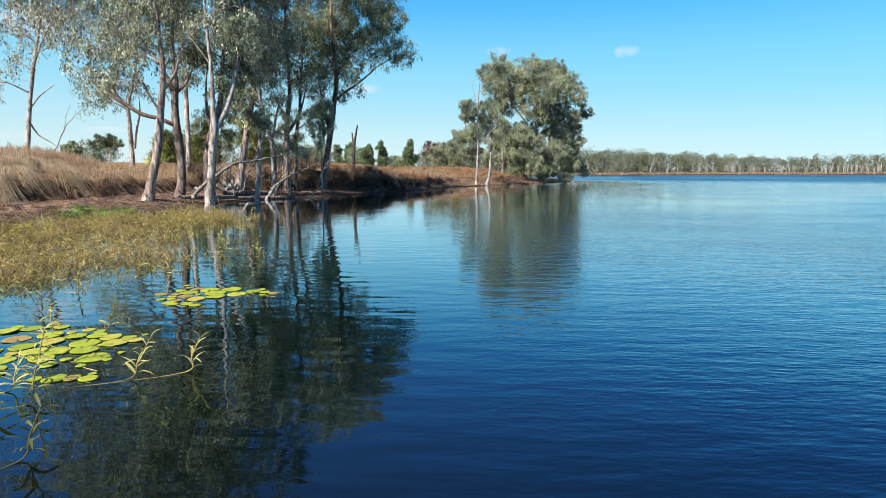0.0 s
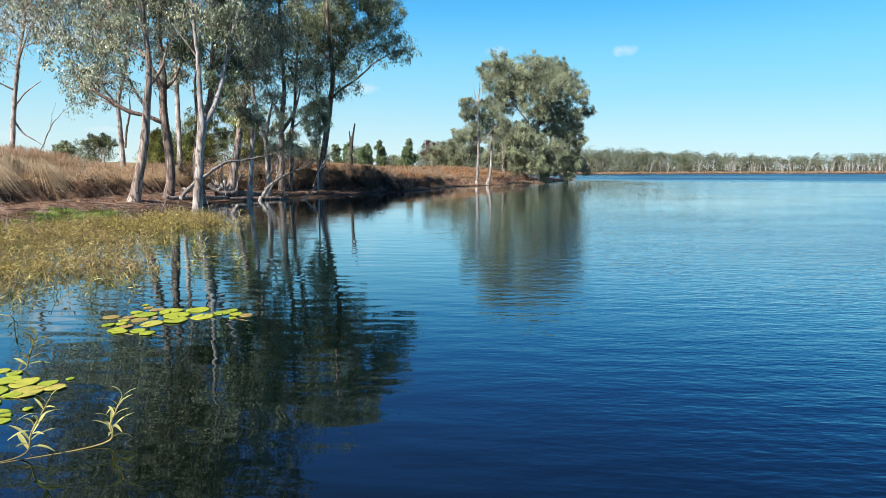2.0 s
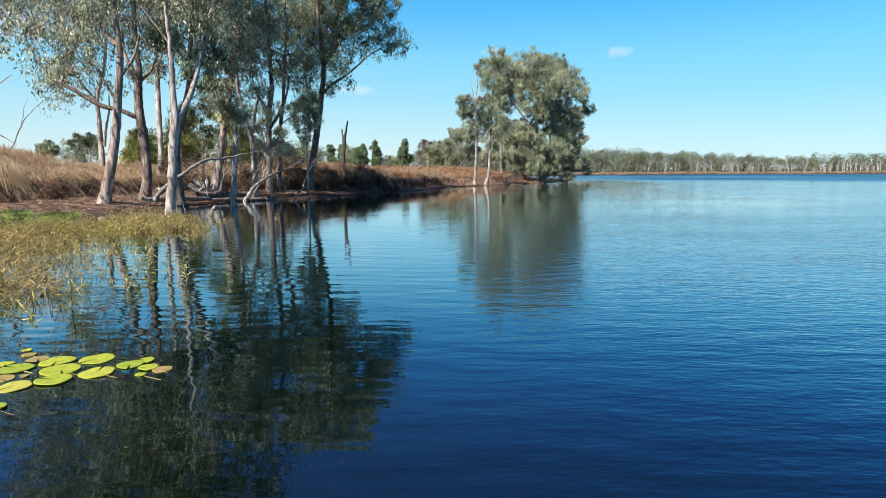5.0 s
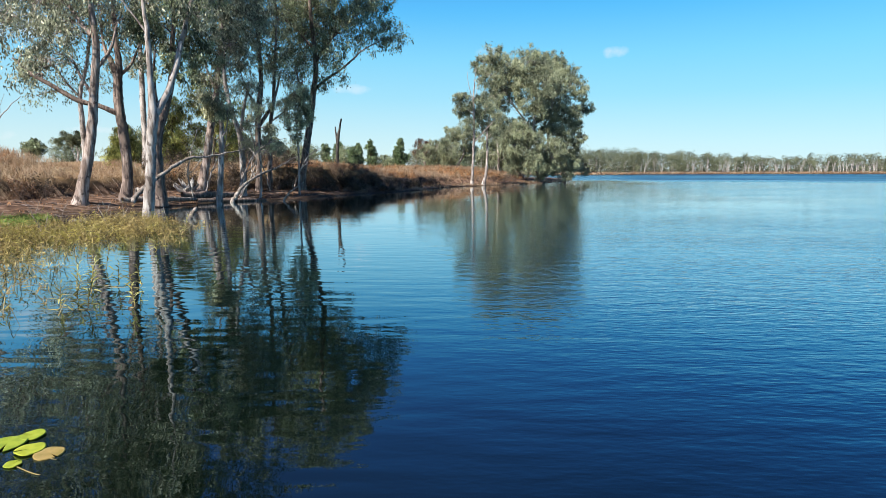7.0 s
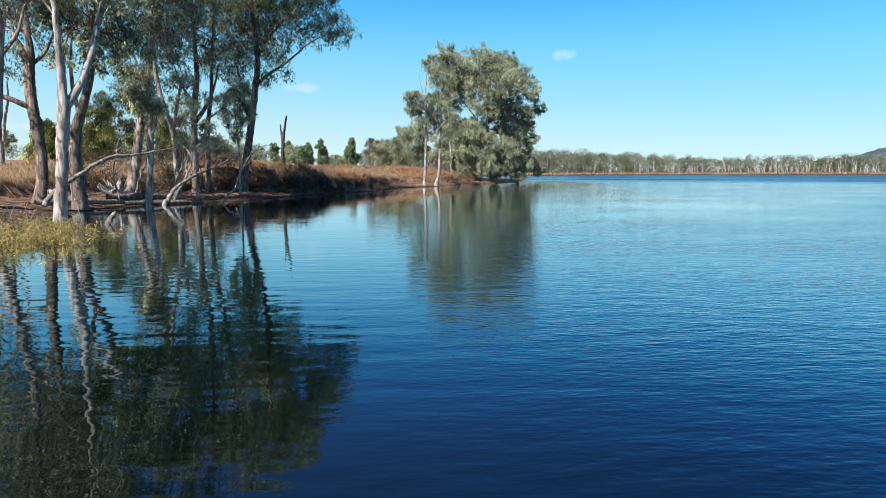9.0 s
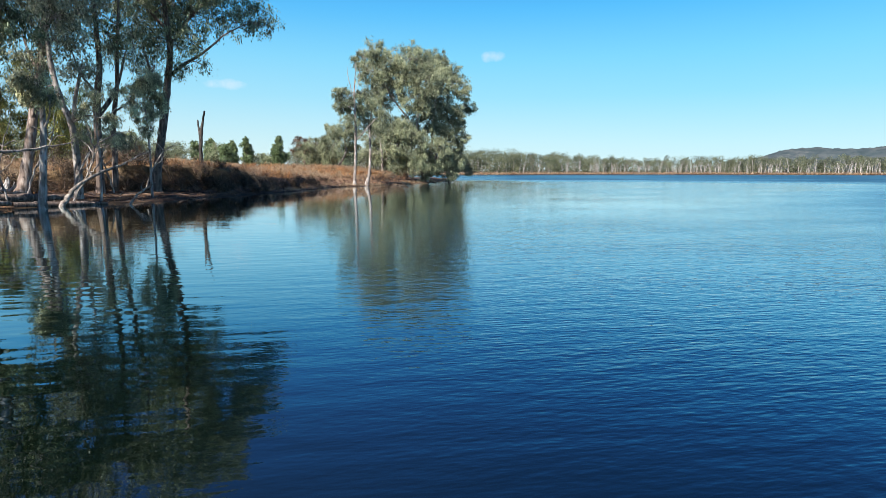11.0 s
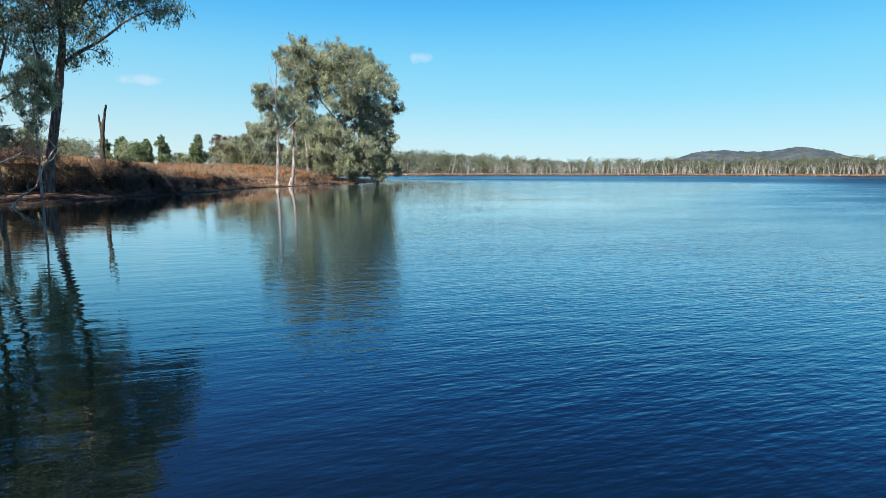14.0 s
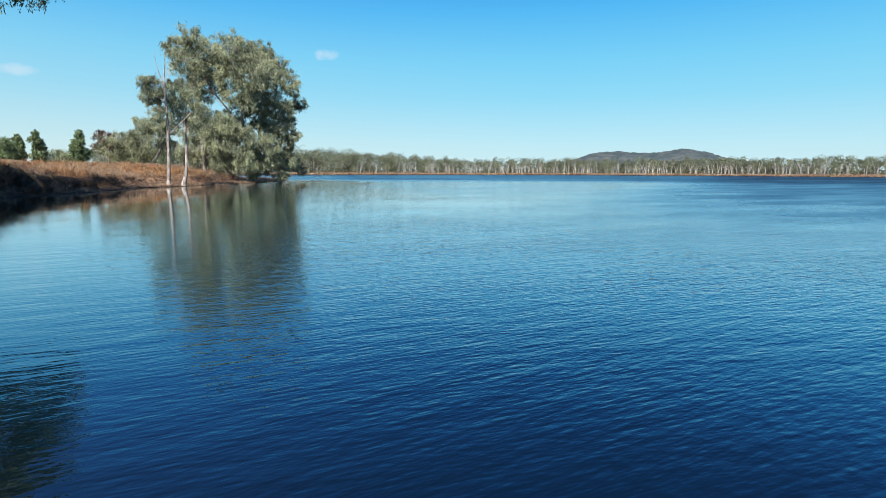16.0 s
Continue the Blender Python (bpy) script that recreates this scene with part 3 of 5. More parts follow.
DENSE = 1.5
BANK_TREES = "gum trees on the bank"
GL = (0.19, 0.062)
tree("gum_tree", "tall gum tree with flaking pinkish-grey bark beside weeds", (-15, 31),
     (((-0.12, 0.36, 0.40), (0.17, 1.33, 0.33), (0.51, 2.58, 0.30), (0.81, 4.31, 0.27), (1.0, 5.77, 0.24), (1.17, 7.2, 0.21), (1.09, 8.62, 0.17), (1.0, 10.47, 0.14), (0.9, 14.0, 0.10), (0.5, 18.6, 0.04)),
      ((1.01, 7.68, 0.14), (0.1, 8.62, 0.10), (-0.55, 9.56, 0.06)), ((1.05, 6.2, 0.11), (1.7, 7.1, 0.09), (2.0, 8.2, 0.05)), ((0.92, 5.0, 0.10), (0.2, 6.0, 0.08), (-0.4, 7.0, 0.04))),
     ((0.1, 8.2, 1.1), (-1.5, 7.7, 1.3), (-2.3, 6.5, 0.9), (1.3, 8.6, 1.0), (-0.6, 6.9, 0.8), (1.0, 10.5, 1.5), (-0.3, 10.0, 1.3), (-2.4, 9.4, 1.3), (0.8, 12.8, 1.7), (-1.2, 12.0, 1.5), (2.2, 11.8, 1.2)),
     14500, GL, PINK_BARK, SILVER_LEAF, 1, group=BANK_TREES, girth=0.74, tops=((0.6, 15.0, 1.9), (-1.4, 14.4, 1.7), (2.2, 14.4, 1.5), (0.4, 17.2, 1.9), (-1.6, 17.0, 1.5), (1.8, 17.4, 1.4), (0.2, 19.2, 1.5)))
tree("gum_tree", "slender dark-trunked gum tree with a long low limb", (-15.2, 35),
     (((-0.09, 0.32, 0.29), (0.15, 1.84, 0.25), (0.06, 3.86, 0.25), (-0.05, 4.99, 0.235), (-0.05, 6.11, 0.22), (0.09, 7.23, 0.16), (0.03, 8.33, 0.13), (0.04, 10.22, 0.10), (0.45, 14.0, 0.07), (0.5, 18.0, 0.03)),
      ((-0.13, 4.71, 0.147), (-0.95, 5.11, 0.117), (-1.8, 5.33, 0.125), (-2.77, 5.98, 0.11), (-3.59, 6.54, 0.085), (-4.25, 7.24, 0.04)),
      ((-0.03, 6.39, 0.16), (-0.47, 7.5, 0.13), (-0.77, 8.05, 0.08), (-1.0, 9.4, 0.05)), ((0.05, 6.6, 0.09), (0.6, 7.2, 0.07), (1.0, 8.2, 0.04))),
     ((-0.1, 8.9, 1.0), (1.1, 9.1, 1.0), (-0.4, 7.3, 0.6), (0.7, 7.8, 0.7), (-3.9, 7.5, 1.0), (-4.5, 6.5, 0.7), (0.3, 11.3, 1.3), (-0.8, 10.2, 1.0), (-2.6, 8.6, 1.0), (0.8, 13.6, 1.6), (-1.0, 12.6, 1.3)),
     11500, GL, DARK_BARK, SILVER_LEAF, 2, group=BANK_TREES, tops=((0.4, 15.8, 1.8), (-1.6, 15.0, 1.5), (0.6, 18.2, 1.7), (-2.8, 12.0, 1.5), (-3.6, 10.0, 1.3), (1.8, 15.6, 1.4)))
tree("gum_tree", "thin gum tree with smooth pale-grey bark behind others", (-19, 44),
     (((-0.01, 1.3, 0.19), (0.03, 3.75, 0.172), (-0.08, 5.97, 0.185), (-0.14, 7.8, 0.172), (-0.23, 9.6, 0.15), (-0.5, 12.44, 0.11), (-0.57, 16.5, 0.05)),
      ((-0.2, 9.0, 0.08), (0.5, 10.2, 0.06), (0.9, 11.6, 0.04))),
     ((-0.2, 12.1, 1.3), (0.4, 10.7, 1.0), (-0.1, 8.9, 0.8), (-0.2, 14.5, 1.7), (0.9, 13.2, 1.3), (-1.8, 13.4, 1.3), (-0.4, 16.8, 1.6)),
     10000, GL, WHITE_BARK, SILVER_LEAF, 3, group=BANK_TREES, tops=((-0.6, 18.4, 1.6),))
tree("gum_tree", "white-barked forked gum tree standing at the water edge", (-10.2, 27.7),
     (((-0.06, -0.13, 0.27), (0.07, 0.72, 0.24), (0.27, 2.04, 0.22), (0.39, 3.12, 0.22), (0.53, 3.87, 0.23), (0.53, 4.83, 0.14), (0.57, 6.08, 0.12), (0.58, 7.11, 0.10), (0.52, 8.13, 0.08), (0.49, 10.2, 0.06), (0.49, 13.3, 0.03)),
      ((0.55, 3.87, 0.166), (0.94, 4.72, 0.144), (1.18, 5.66, 0.133), (1.36, 6.91, 0.111), (1.55, 8.13, 0.09), (1.86, 9.73, 0.06), (2.2, 12.6, 0.03)),
      ((0.58, 6.9, 0.05), (0.2, 7.5, 0.04), (-0.3, 8.3, 0.02))),
     ((1.5, 8.3, 0.6), (2.2, 7.9, 0.7), (0.3, 8.9, 0.9), (1.6, 9.3, 1.1), (1.3, 10.9, 1.3), (2.5, 9.0, 0.8), (0.2, 11.6, 1.3), (2.4, 12.2, 1.3), (1.0, 13.6, 1.5)),
     10500, GL, WHITE_BARK, SILVER_LEAF, 4, group=BANK_TREES, girth=0.86, tops=((0.2, 15.2, 1.6), (2.4, 14.6, 1.6), (1.2, 16.8, 1.6), (-0.8, 13.4, 1.2), (3.2, 12.6, 1.2)))
tree("gum_tree", "leaning gum tree with dark fissured lower bark", (-12.8, 34),
     (((-0.1, 0.37, 0.31), (-0.12, 1.84, 0.28), (0.05, 3.51, 0.225), (0.57, 4.88, 0.18), (0.99, 6.23, 0.155), (1.15, 7.83, 0.115), (1.41, 9.4, 0.085), (1.59, 12.5, 0.045)),
      ((0.3, 4.2, 0.11), (0.0, 5.4, 0.09), (-0.1, 6.8, 0.06), (0.0, 8.0, 0.03))),
     ((1.6, 7.0, 1.0), (1.4, 8.4, 1.1), (1.6, 11.0, 1.4), (0.2, 8.6, 0.9), (2.6, 9.6, 1.2), (1.6, 12.8, 1.4)),
     11000, GL, DARK_BARK, GUM_LEAF, 5, group=BANK_TREES)
tree("gum_tree", "gum tree with a pale butt and dark trunk", (-14.4, 42),
     (((-0.02, 0.57, 0.36), (0.34, 1.86, 0.27), (0.66, 3.64, 0.236), (0.88, 5.05, 0.218), (1.28, 7.13, 0.18), (1.59, 9.52, 0.145), (1.73, 12.19, 0.09), (1.8, 15.0, 0.05)),
      ((0.69, 4.17, 0.08), (1.11, 5.22, 0.08), (1.76, 5.92, 0.065), (2.23, 6.16, 0.03)), ((1.2, 6.8, 0.09), (0.7, 7.8, 0.07), (0.2, 9.0, 0.04))),
     ((1.0, 7.8, 1.1), (1.6, 9.9, 1.6), (0.3, 6.6, 0.6), (1.9, 12.2, 1.8), (0.0, 10.6, 1.5), (3.2, 11.6, 1.5), (1.6, 15.0, 1.9), (-0.6, 13.4, 1.7)),
     11000, GL, PINK_BARK, SILVER_LEAF, 6, group=BANK_TREES)
tree("gum_tree", "small pale broken gum standing in the shallows", (-11, 36.6),
     (((-0.03, -0.06, 0.186), (0.15, 1.54, 0.155), (0.28, 2.76, 0.139), (0.35, 4.11, 0.12), (0.30, 5.6, 0.06)), ((0.33, 3.5, 0.05), (0.7, 4.1, 0.04), (0.9, 4.9, 0.02))),
     ((0.2, 5.6, 0.7), (0.8, 5.0, 0.5), (-0.3, 5.0, 0.45)), 1800, GL, WHITE_BARK, PALE_LEAF, 7, group=BANK_TREES)
tree("gum_tree", "dark thin-stemmed gum tree crowded in the clump", (-11.4, 44.5),
     (((-0.08, 0.14, 0.233), (0.07, 1.87, 0.194), (0.19, 3.77, 0.194), (0.35, 5.64, 0.19), (0.69, 7.49, 0.155), (0.73, 10.04, 0.116), (0.74, 12.89, 0.078), (0.8, 16.2, 0.04)),
      ((0.27, 4.71, 0.136), (1.01, 6.01, 0.116), (1.36, 7.12, 0.078), (1.6, 8.6, 0.04)), ((0.4, 5.9, 0.08), (-0.2, 7.0, 0.06), (-0.5, 8.2, 0.03))),
     ((-0.1, 7.5, 1.2), (0.8, 10.8, 1.7), (1.1, 13.6, 1.9), (-0.2, 12.2, 1.7), (1.6, 8.6, 1.1), (0.8, 16.4, 1.9), (-1.2, 9.8, 1.3)),
     7000, GL, DARK_BARK, SILVER_LEAF, 8, group=BANK_TREES)
tree("gum_tree", "slim dark gum sapling under larger crowns", (-10.6, 46),
     (((-0.57, 0.28, 0.18), (-0.45, 2.27, 0.16), (-0.31, 4.63, 0.14), (0.04, 6.56, 0.12), (0.25, 8.85, 0.10), (0.55, 11.47, 0.06), (0.6, 14.0, 0.03)), ((-0.2, 5.2, 0.06), (0.5, 5.8, 0.04), (0.9, 6.3, 0.02))),
     ((0.5, 9.2, 1.4), (0.4, 12.2, 1.8), (1.0, 6.8, 0.5), (-1.0, 10.8, 1.3)), 3200, GL, DARK_BARK, GUM_LEAF, 9, group=BANK_TREES)
tree("gum_tree", "grey leaning gum tree with drooping pale sprays", (-11.7, 42),
     (((0.04, 0.24, 0.218), (0.19, 1.86, 0.2), (0.14, 3.99, 0.163), (-0.25, 5.4, 0.145), (-0.52, 7.13, 0.127), (-0.51, 9.52, 0.09), (-0.27, 12.19, 0.054), (-0.2, 14.2, 0.03)),
      ((0.23, 4.35, 0.109), (0.66, 5.74, 0.09), (1.06, 6.78, 0.054)), ((0.1, 4.2, 0.05), (0.9, 4.6, 0.045), (1.9, 4.5, 0.03), (2.6, 5.1, 0.02))),
     ((0.5, 9.2, 1.6), (-0.6, 8.5, 1.2), (-0.3, 11.5, 1.8), (1.2, 6.9, 0.7), (1.9, 4.4, 0.5), (0.2, 14.0, 1.6)),
     7500, GL, WHITE_BARK, SILVER_LEAF, 10, group=BANK_TREES, tops=((-0.4, 16.6, 1.8), (1.2, 15.2, 1.5)))
tree("gum_tree", "largest gum tree with a heavy dark crown over water", (-9.5, 48),
     (((0.03, 0.42, 0.42), (0.25, 1.88, 0.36), (0.56, 3.54, 0.34), (0.91, 5.58, 0.32), (1.22, 7.6, 0.29), (1.44, 9.19, 0.25), (1.33, 11.16, 0.21), (1.16, 13.49, 0.17), (1.19, 16.92, 0.12), (1.35, 19.53, 0.06)),
      ((1.18, 7.6, 0.17), (2.24, 8.39, 0.145), (3.28, 8.99, 0.106), (4.33, 9.78, 0.084), (4.95, 10.29, 0.063), (6.39, 10.95, 0.035)),
      ((0.82, 5.17, 0.148), (0.52, 6.39, 0.127), (0.37, 8.0, 0.106), (0.2, 9.19, 0.06)),
      ((1.45, 9.59, 0.17), (2.73, 11.55, 0.127), (4.39, 13.09, 0.08), (5.8, 13.4, 0.04)), ((1.3, 10.5, 0.14), (0.0, 12.0, 0.11), (-1.5, 13.2, 0.06))),
     ((-0.1, 11.6, 2.2), (1.5, 12.3, 2.2), (3.1, 11.5, 1.8), (1.4, 9.8, 1.6), (3.1, 9.6, 0.9), (4.8, 12.7, 1.6), (6.6, 12.3, 1.3), (7.2, 10.9, 0.9), (5.6, 11.2, 1.0), (4.0, 13.9, 2.0), (0.8, 13.9, 2.4),
      (-1.0, 10.0, 1.6), (-1.7, 13.1, 2.0), (0.0, 8.2, 1.1), (3.4, 8.5, 0.5), (1.7, 16.9, 2.8), (3.6, 16.2, 2.0), (-0.8, 16.2, 2.4), (1.3, 19.0, 2.2), (5.6, 14.4, 1.4), (2.2, 8.2, 0.8)),
     38000, GL, DARK_BARK, GUM_LEAF, 11, group=BANK_TREES, girth=0.74, tops=((3.0, 18.6, 2.0), (-1.6, 18.4, 2.0), (5.2, 16.0, 1.6)))
tree("gum_sapling", "young gum with pale yellow-green drooping leaves", (-8.3, 44.2),
     (((-0.3, 0.8, 0.07), (-0.25, 2.4, 0.06), (-0.3, 4.2, 0.045), (-0.35, 6.2, 0.02)),),
     ((-0.4, 6.4, 0.9), (-0.1, 5.6, 0.7), (-0.6, 5.2, 0.6), (0.0, 7.0, 0.6), (-0.3, 4.1, 0.4)), 7000, (0.17, 0.045), WHITE_BARK, PALE_LEAF, 12, group=BANK_TREES)
tree("gum_sapling", "young gum with pale sprays hanging low among trunks", (-10.4, 41.6),
     (((0.0, 0.5, 0.06), (0.15, 2.2, 0.05), (0.1, 4.0, 0.035), (0.2, 6.0, 0.015)), ((0.12, 2.6, 0.03), (0.8, 3.4, 0.025), (1.3, 3.6, 0.012))),
     ((0.3, 5.8, 0.7), (-0.3, 4.8, 0.55), (0.7, 4.4, 0.5), (1.2, 3.4, 0.45), (0.1, 3.3, 0.4), (-0.5, 3.6, 0.35)), 3000, (0.17, 0.04), WHITE_BARK, PALE_LEAF, 16, group=BANK_TREES)
tree("gum_tree", "tall pale gum tree on the dry grass rise", (-30, 42),
     (((-0.13, 3.0, 0.29), (0.11, 6.16, 0.25), (0.4, 8.98, 0.208), (0.65, 10.57, 0.188), (1.05, 12.93, 0.16), (1.52, 17.39, 0.12), (1.6, 22.0, 0.08), (1.4, 27.0, 0.04)),
      ((0.2, 6.57, 0.083), (0.85, 7.58, 0.083), (1.78, 8.38, 0.042)), ((0.14, 5.55, 0.10), (0.46, 4.7, 0.10), (1.23, 4.1, 0.06), (1.7, 3.7, 0.03)), ((0.5, 9.6, 0.12), (1.6, 11.0, 0.09), (2.8, 12.3, 0.05))),
     ((0.0, 11.8, 1.9), (2.2, 12.5, 1.9), (-0.6, 9.8, 1.2), (-1.6, 8.2, 0.9), (3.5, 12.9, 1.7), (1.6, 15.6, 2.4), (-0.7, 13.9, 1.9), (4.2, 11.0, 1.2), (3.8, 15.4, 1.8), (5.0, 13.6, 1.4)),
     12000, (0.26, 0.065), WHITE_BARK, SILVER_LEAF, 13, group=BANK_TREES, girth=0.6, tops=((1.4, 18.6, 2.4), (3.8, 18.0, 2.2), (-1.4, 17.0, 2.2), (1.0, 21.4, 2.6), (4.2, 21.0, 2.4), (-2.2, 20.4, 2.4), (1.4, 24.4, 2.5), (-1.4, 23.6, 2.2), (4.0, 24.0, 2.2), (1.4, 27.2, 2.2), (-4.2, 18.4, 2.0), (6.2, 17.4, 2.0)))
tree("gum_tree", "pale forked gum tree among dry grass", (-26.3, 50),
     (((-0.45, 2.15, 0.298), (-0.51, 4.02, 0.273), (-0.57, 5.97, 0.248), (-0.57, 7.9, 0.198), (0.11, 10.28, 0.16), (0.6, 14.56, 0.13), (0.4, 19.0, 0.10), (-0.6, 25.0, 0.04)),
      ((-0.22, 3.92, 0.149), (0.23, 5.24, 0.124), (0.89, 6.69, 0.099), (1.18, 7.89, 0.05)), ((-0.56, 7.42, 0.124), (-1.5, 8.86, 0.099), (-2.13, 10.29, 0.05), (-3.0, 11.6, 0.03))),
     ((-1.8, 8.4, 1.5), (-3.9, 7.6, 1.0), (0.0, 9.5, 1.2), (-3.1, 10.3, 1.7), (-1.5, 12.2, 2.1), (-3.8, 13.6, 2.1), (0.6, 13.6, 2.0), (-5.0, 9.6, 1.3), (1.4, 8.4, 0.8), (-1.4, 15.2, 2.0)),
     10500, (0.26, 0.065), WHITE_BARK, GUM_LEAF, 14, group=BANK_TREES, girth=0.75, tops=((0.4, 17.6, 2.4), (-2.6, 17.6, 2.4), (-5.0, 16.0, 2.2), (-1.0, 20.8, 2.5), (2.0, 20.0, 2.2), (-3.8, 20.6, 2.4), (-0.6, 23.8, 2.4), (-3.0, 23.6, 2.2), (1.8, 23.0, 2.2), (-1.0, 26.4, 2.0)))
tree("dead_tree", "bare dead trunk broken off in two prongs", (-8, 55.7),
     (((-0.26, 1.5, 0.22), (-0.17, 3.37, 0.19), (-0.04, 4.58, 0.19), (0.13, 5.4, 0.12), (0.30, 6.22, 0.09)), ((-0.06, 3.9, 0.15), (-0.24, 4.8, 0.11), (-0.36, 5.6, 0.07))),
     (), 0, GL, BLACK_WOOD, DARK_LEAF, 15, girth=0.75)

# the point
POINT_TREES = "trees on the point"
PL = (0.33, 0.075)
tree("gum_tree", "broad many-stemmed olive-green tree on the point", (15.4, 90),
     (((-0.31, 0.76, 0.55), (-0.73, 3.89, 0.45), (-1.84, 6.91, 0.38), (-3.11, 9.22, 0.28), (-4.62, 11.18, 0.22), (-6.4, 14.2, 0.14), (-7.4, 17.2, 0.06)),
      ((-0.05, 0.9, 0.5), (0.47, 4.76, 0.42), (0.81, 8.19, 0.34), (1.39, 12.43, 0.24), (1.73, 16.5, 0.10)), ((0.21, 0.9, 0.40), (1.58, 5.44, 0.32), (2.79, 8.61, 0.24), (4.44, 11.15, 0.11)),
      ((-0.93, 0.9, 0.38), (-1.87, 3.89, 0.28), (-2.78, 6.05, 0.2), (-4.6, 8.4, 0.1)), ((-1.84, 6.91, 0.3), (-1.6, 11.6, 0.24), (-2.55, 15.8, 0.1))),
     ((-8.7, 17.2, 1.7), (-7.3, 18.0, 1.7), (-5.6, 16.6, 2.2), (-8.1, 15.0, 2.0), (-6.0, 13.3, 2.4), (-8.5, 12.0, 1.7), (-3.0, 16.6, 2.4), (-0.4, 17.0, 2.2), (1.2, 17.7, 1.9), (3.0, 15.8, 2.2),
      (-0.8, 13.7, 2.4), (1.8, 12.8, 2.4), (3.9, 13.7, 1.7), (-2.5, 11.8, 2.1), (2.8, 9.9, 2.0), (0.2, 9.5, 1.9), (3.2, 7.8, 2.0), (4.5, 10.7, 1.1), (6.4, 11.2, 1.0), (5.5, 12.4, 0.8), (5.2, 8.6, 0.8),
      (-2.3, 5.6, 2.1), (-3.7, 7.3, 1.6), (-0.6, 4.8, 1.9), (1.6, 5.2, 1.7), (-3.2, 3.0, 1.5), (2.9, 3.9, 1.2), (-5.4, 5.2, 1.8), (0.8, 2.6, 1.3), (1.0, 15.2, 1.8), (1.2, 7.4, 1.6), (-1.8, 3.0, 1.6), (4.0, 5.6, 1.3), (-6.2, 7.4, 1.5), (2.4, 2.0, 1.1), (3.6, 2.6, 1.2), (4.6, 3.6, 1.2), (5.0, 6.6, 1.1), (3.2, 1.2, 0.9), (-4.4, 2.6, 1.3), (-0.6, 1.6, 1.1), (-3.4, 13.8, 1.9), (-4.4, 15.2, 1.7), (-5.0, 7.6, 1.5), (-3.6, 8.8, 1.4), (-2.0, 7.6, 1.7), (-1.0, 10.6, 1.6)),
     105000, PL, WHITE_BARK, OLIVE_LEAF, 21, group=POINT_TREES, girth=0.5, sides=7)
tree("gum_tree", "slender white-trunked gum with thin dead top branches", (4.4, 73.5),
     (((-0.22, 0.39, 0.27), (-0.09, 2.83, 0.23), (0.02, 6.36, 0.19), (-0.08, 9.85, 0.15), (0.04, 11.92, 0.07), (0.17, 13.4, 0.02)),
      ((0.05, 5.1, 0.10), (1.09, 6.2, 0.09), (2.36, 7.6, 0.05)), ((-0.08, 9.5, 0.06), (-0.66, 11.58, 0.05), (-0.81, 12.9, 0.02)), ((0.0, 9.9, 0.05), (0.5, 11.6, 0.035), (0.6, 13.0, 0.015))),
     ((-0.9, 9.7, 1.2), (0.2, 8.8, 1.2), (-1.4, 8.8, 0.9), (-0.6, 7.4, 0.9), (0.7, 10.2, 0.7), (-1.6, 10.2, 0.7)), 8000, (0.24, 0.05), WHITE_BARK, OLIVE_LEAF, 22, group=POINT_TREES, girth=0.68, sides=7)
tree("gum_tree", "short leaning white-trunked gum near the shore", (5.9, 74.5),
     (((-0.35, 0.3, 0.36), (0.05, 1.75, 0.24), (0.17, 4.27, 0.20), (0.14, 6.42, 0.16), (0.48, 8.8, 0.07)), ((0.15, 5.5, 0.08), (0.8, 6.4, 0.06), (1.3, 7.2, 0.03))),
     ((0.2, 7.5, 1.2), (1.3, 6.8, 1.2), (-0.2, 8.9, 1.1), (0.9, 8.7, 1.0), (1.8, 7.9, 0.8)), 8000, (0.24, 0.05), WHITE_BARK, OLIVE_LEAF, 23, group=POINT_TREES, girth=0.7, sides=7)
tree("gum_tree", "low spreading grey-green gum behind the point", (2, 105),
     (((-0.17, 2.0, 0.26), (-0.18, 4.23, 0.208), (-0.39, 6.8, 0.10)), ((0.2, 2.0, 0.22), (1.87, 4.74, 0.18), (1.65, 7.6, 0.08)), ((-0.3, 2.6, 0.16), (-2.0, 4.6, 0.12), (-4.2, 5.4, 0.05))),
     ((-4.5, 5.0, 1.6), (-2.4, 6.3, 1.8), (-0.4, 5.6, 2.1), (1.6, 7.8, 2.0), (0.1, 8.3, 1.6), (2.7, 5.2, 1.8), (-1.4, 3.7, 1.6), (3.4, 8.6, 1.6)), 17000, PL, WHITE_BARK, OLIVE_LEAF, 24, group=POINT_TREES, sides=6)
tree("gum_tree", "bushy grey-green gum filling the gap behind", (9, 100),
     (((0.48, 2.0, 0.248), (0.45, 4.12, 0.198), (0.23, 7.0, 0.08)),), ((0.4, 5.1, 2.1), (1.9, 3.8, 1.8), (-0.6, 7.0, 1.8), (-1.5, 4.3, 1.6), (3.4, 5.0, 1.6), (2.2, 7.2, 1.6)), 14000, PL, WHITE_BARK, OLIVE_LEAF, 25, group=POINT_TREES, sides=6)
tree("gum_tree", "low drooping tree at the tip of the point", (19.5, 96),
     (((0.0, 0.5, 0.22), (0.3, 2.0, 0.17), (0.5, 4.2, 0.08)), ((0.1, 1.0, 0.12), (1.4, 2.4, 0.08), (2.6, 3.0, 0.04))),
     ((0.6, 4.4, 1.3), (1.8, 3.2, 1.2), (-0.6, 3.4, 1.2), (2.8, 2.6, 0.9), (0.6, 2.2, 1.0), (3.4, 1.8, 0.7)), 8000, (0.24, 0.05), DARK_BARK, OLIVE_LEAF, 26, group=POINT_TREES, sides=6)
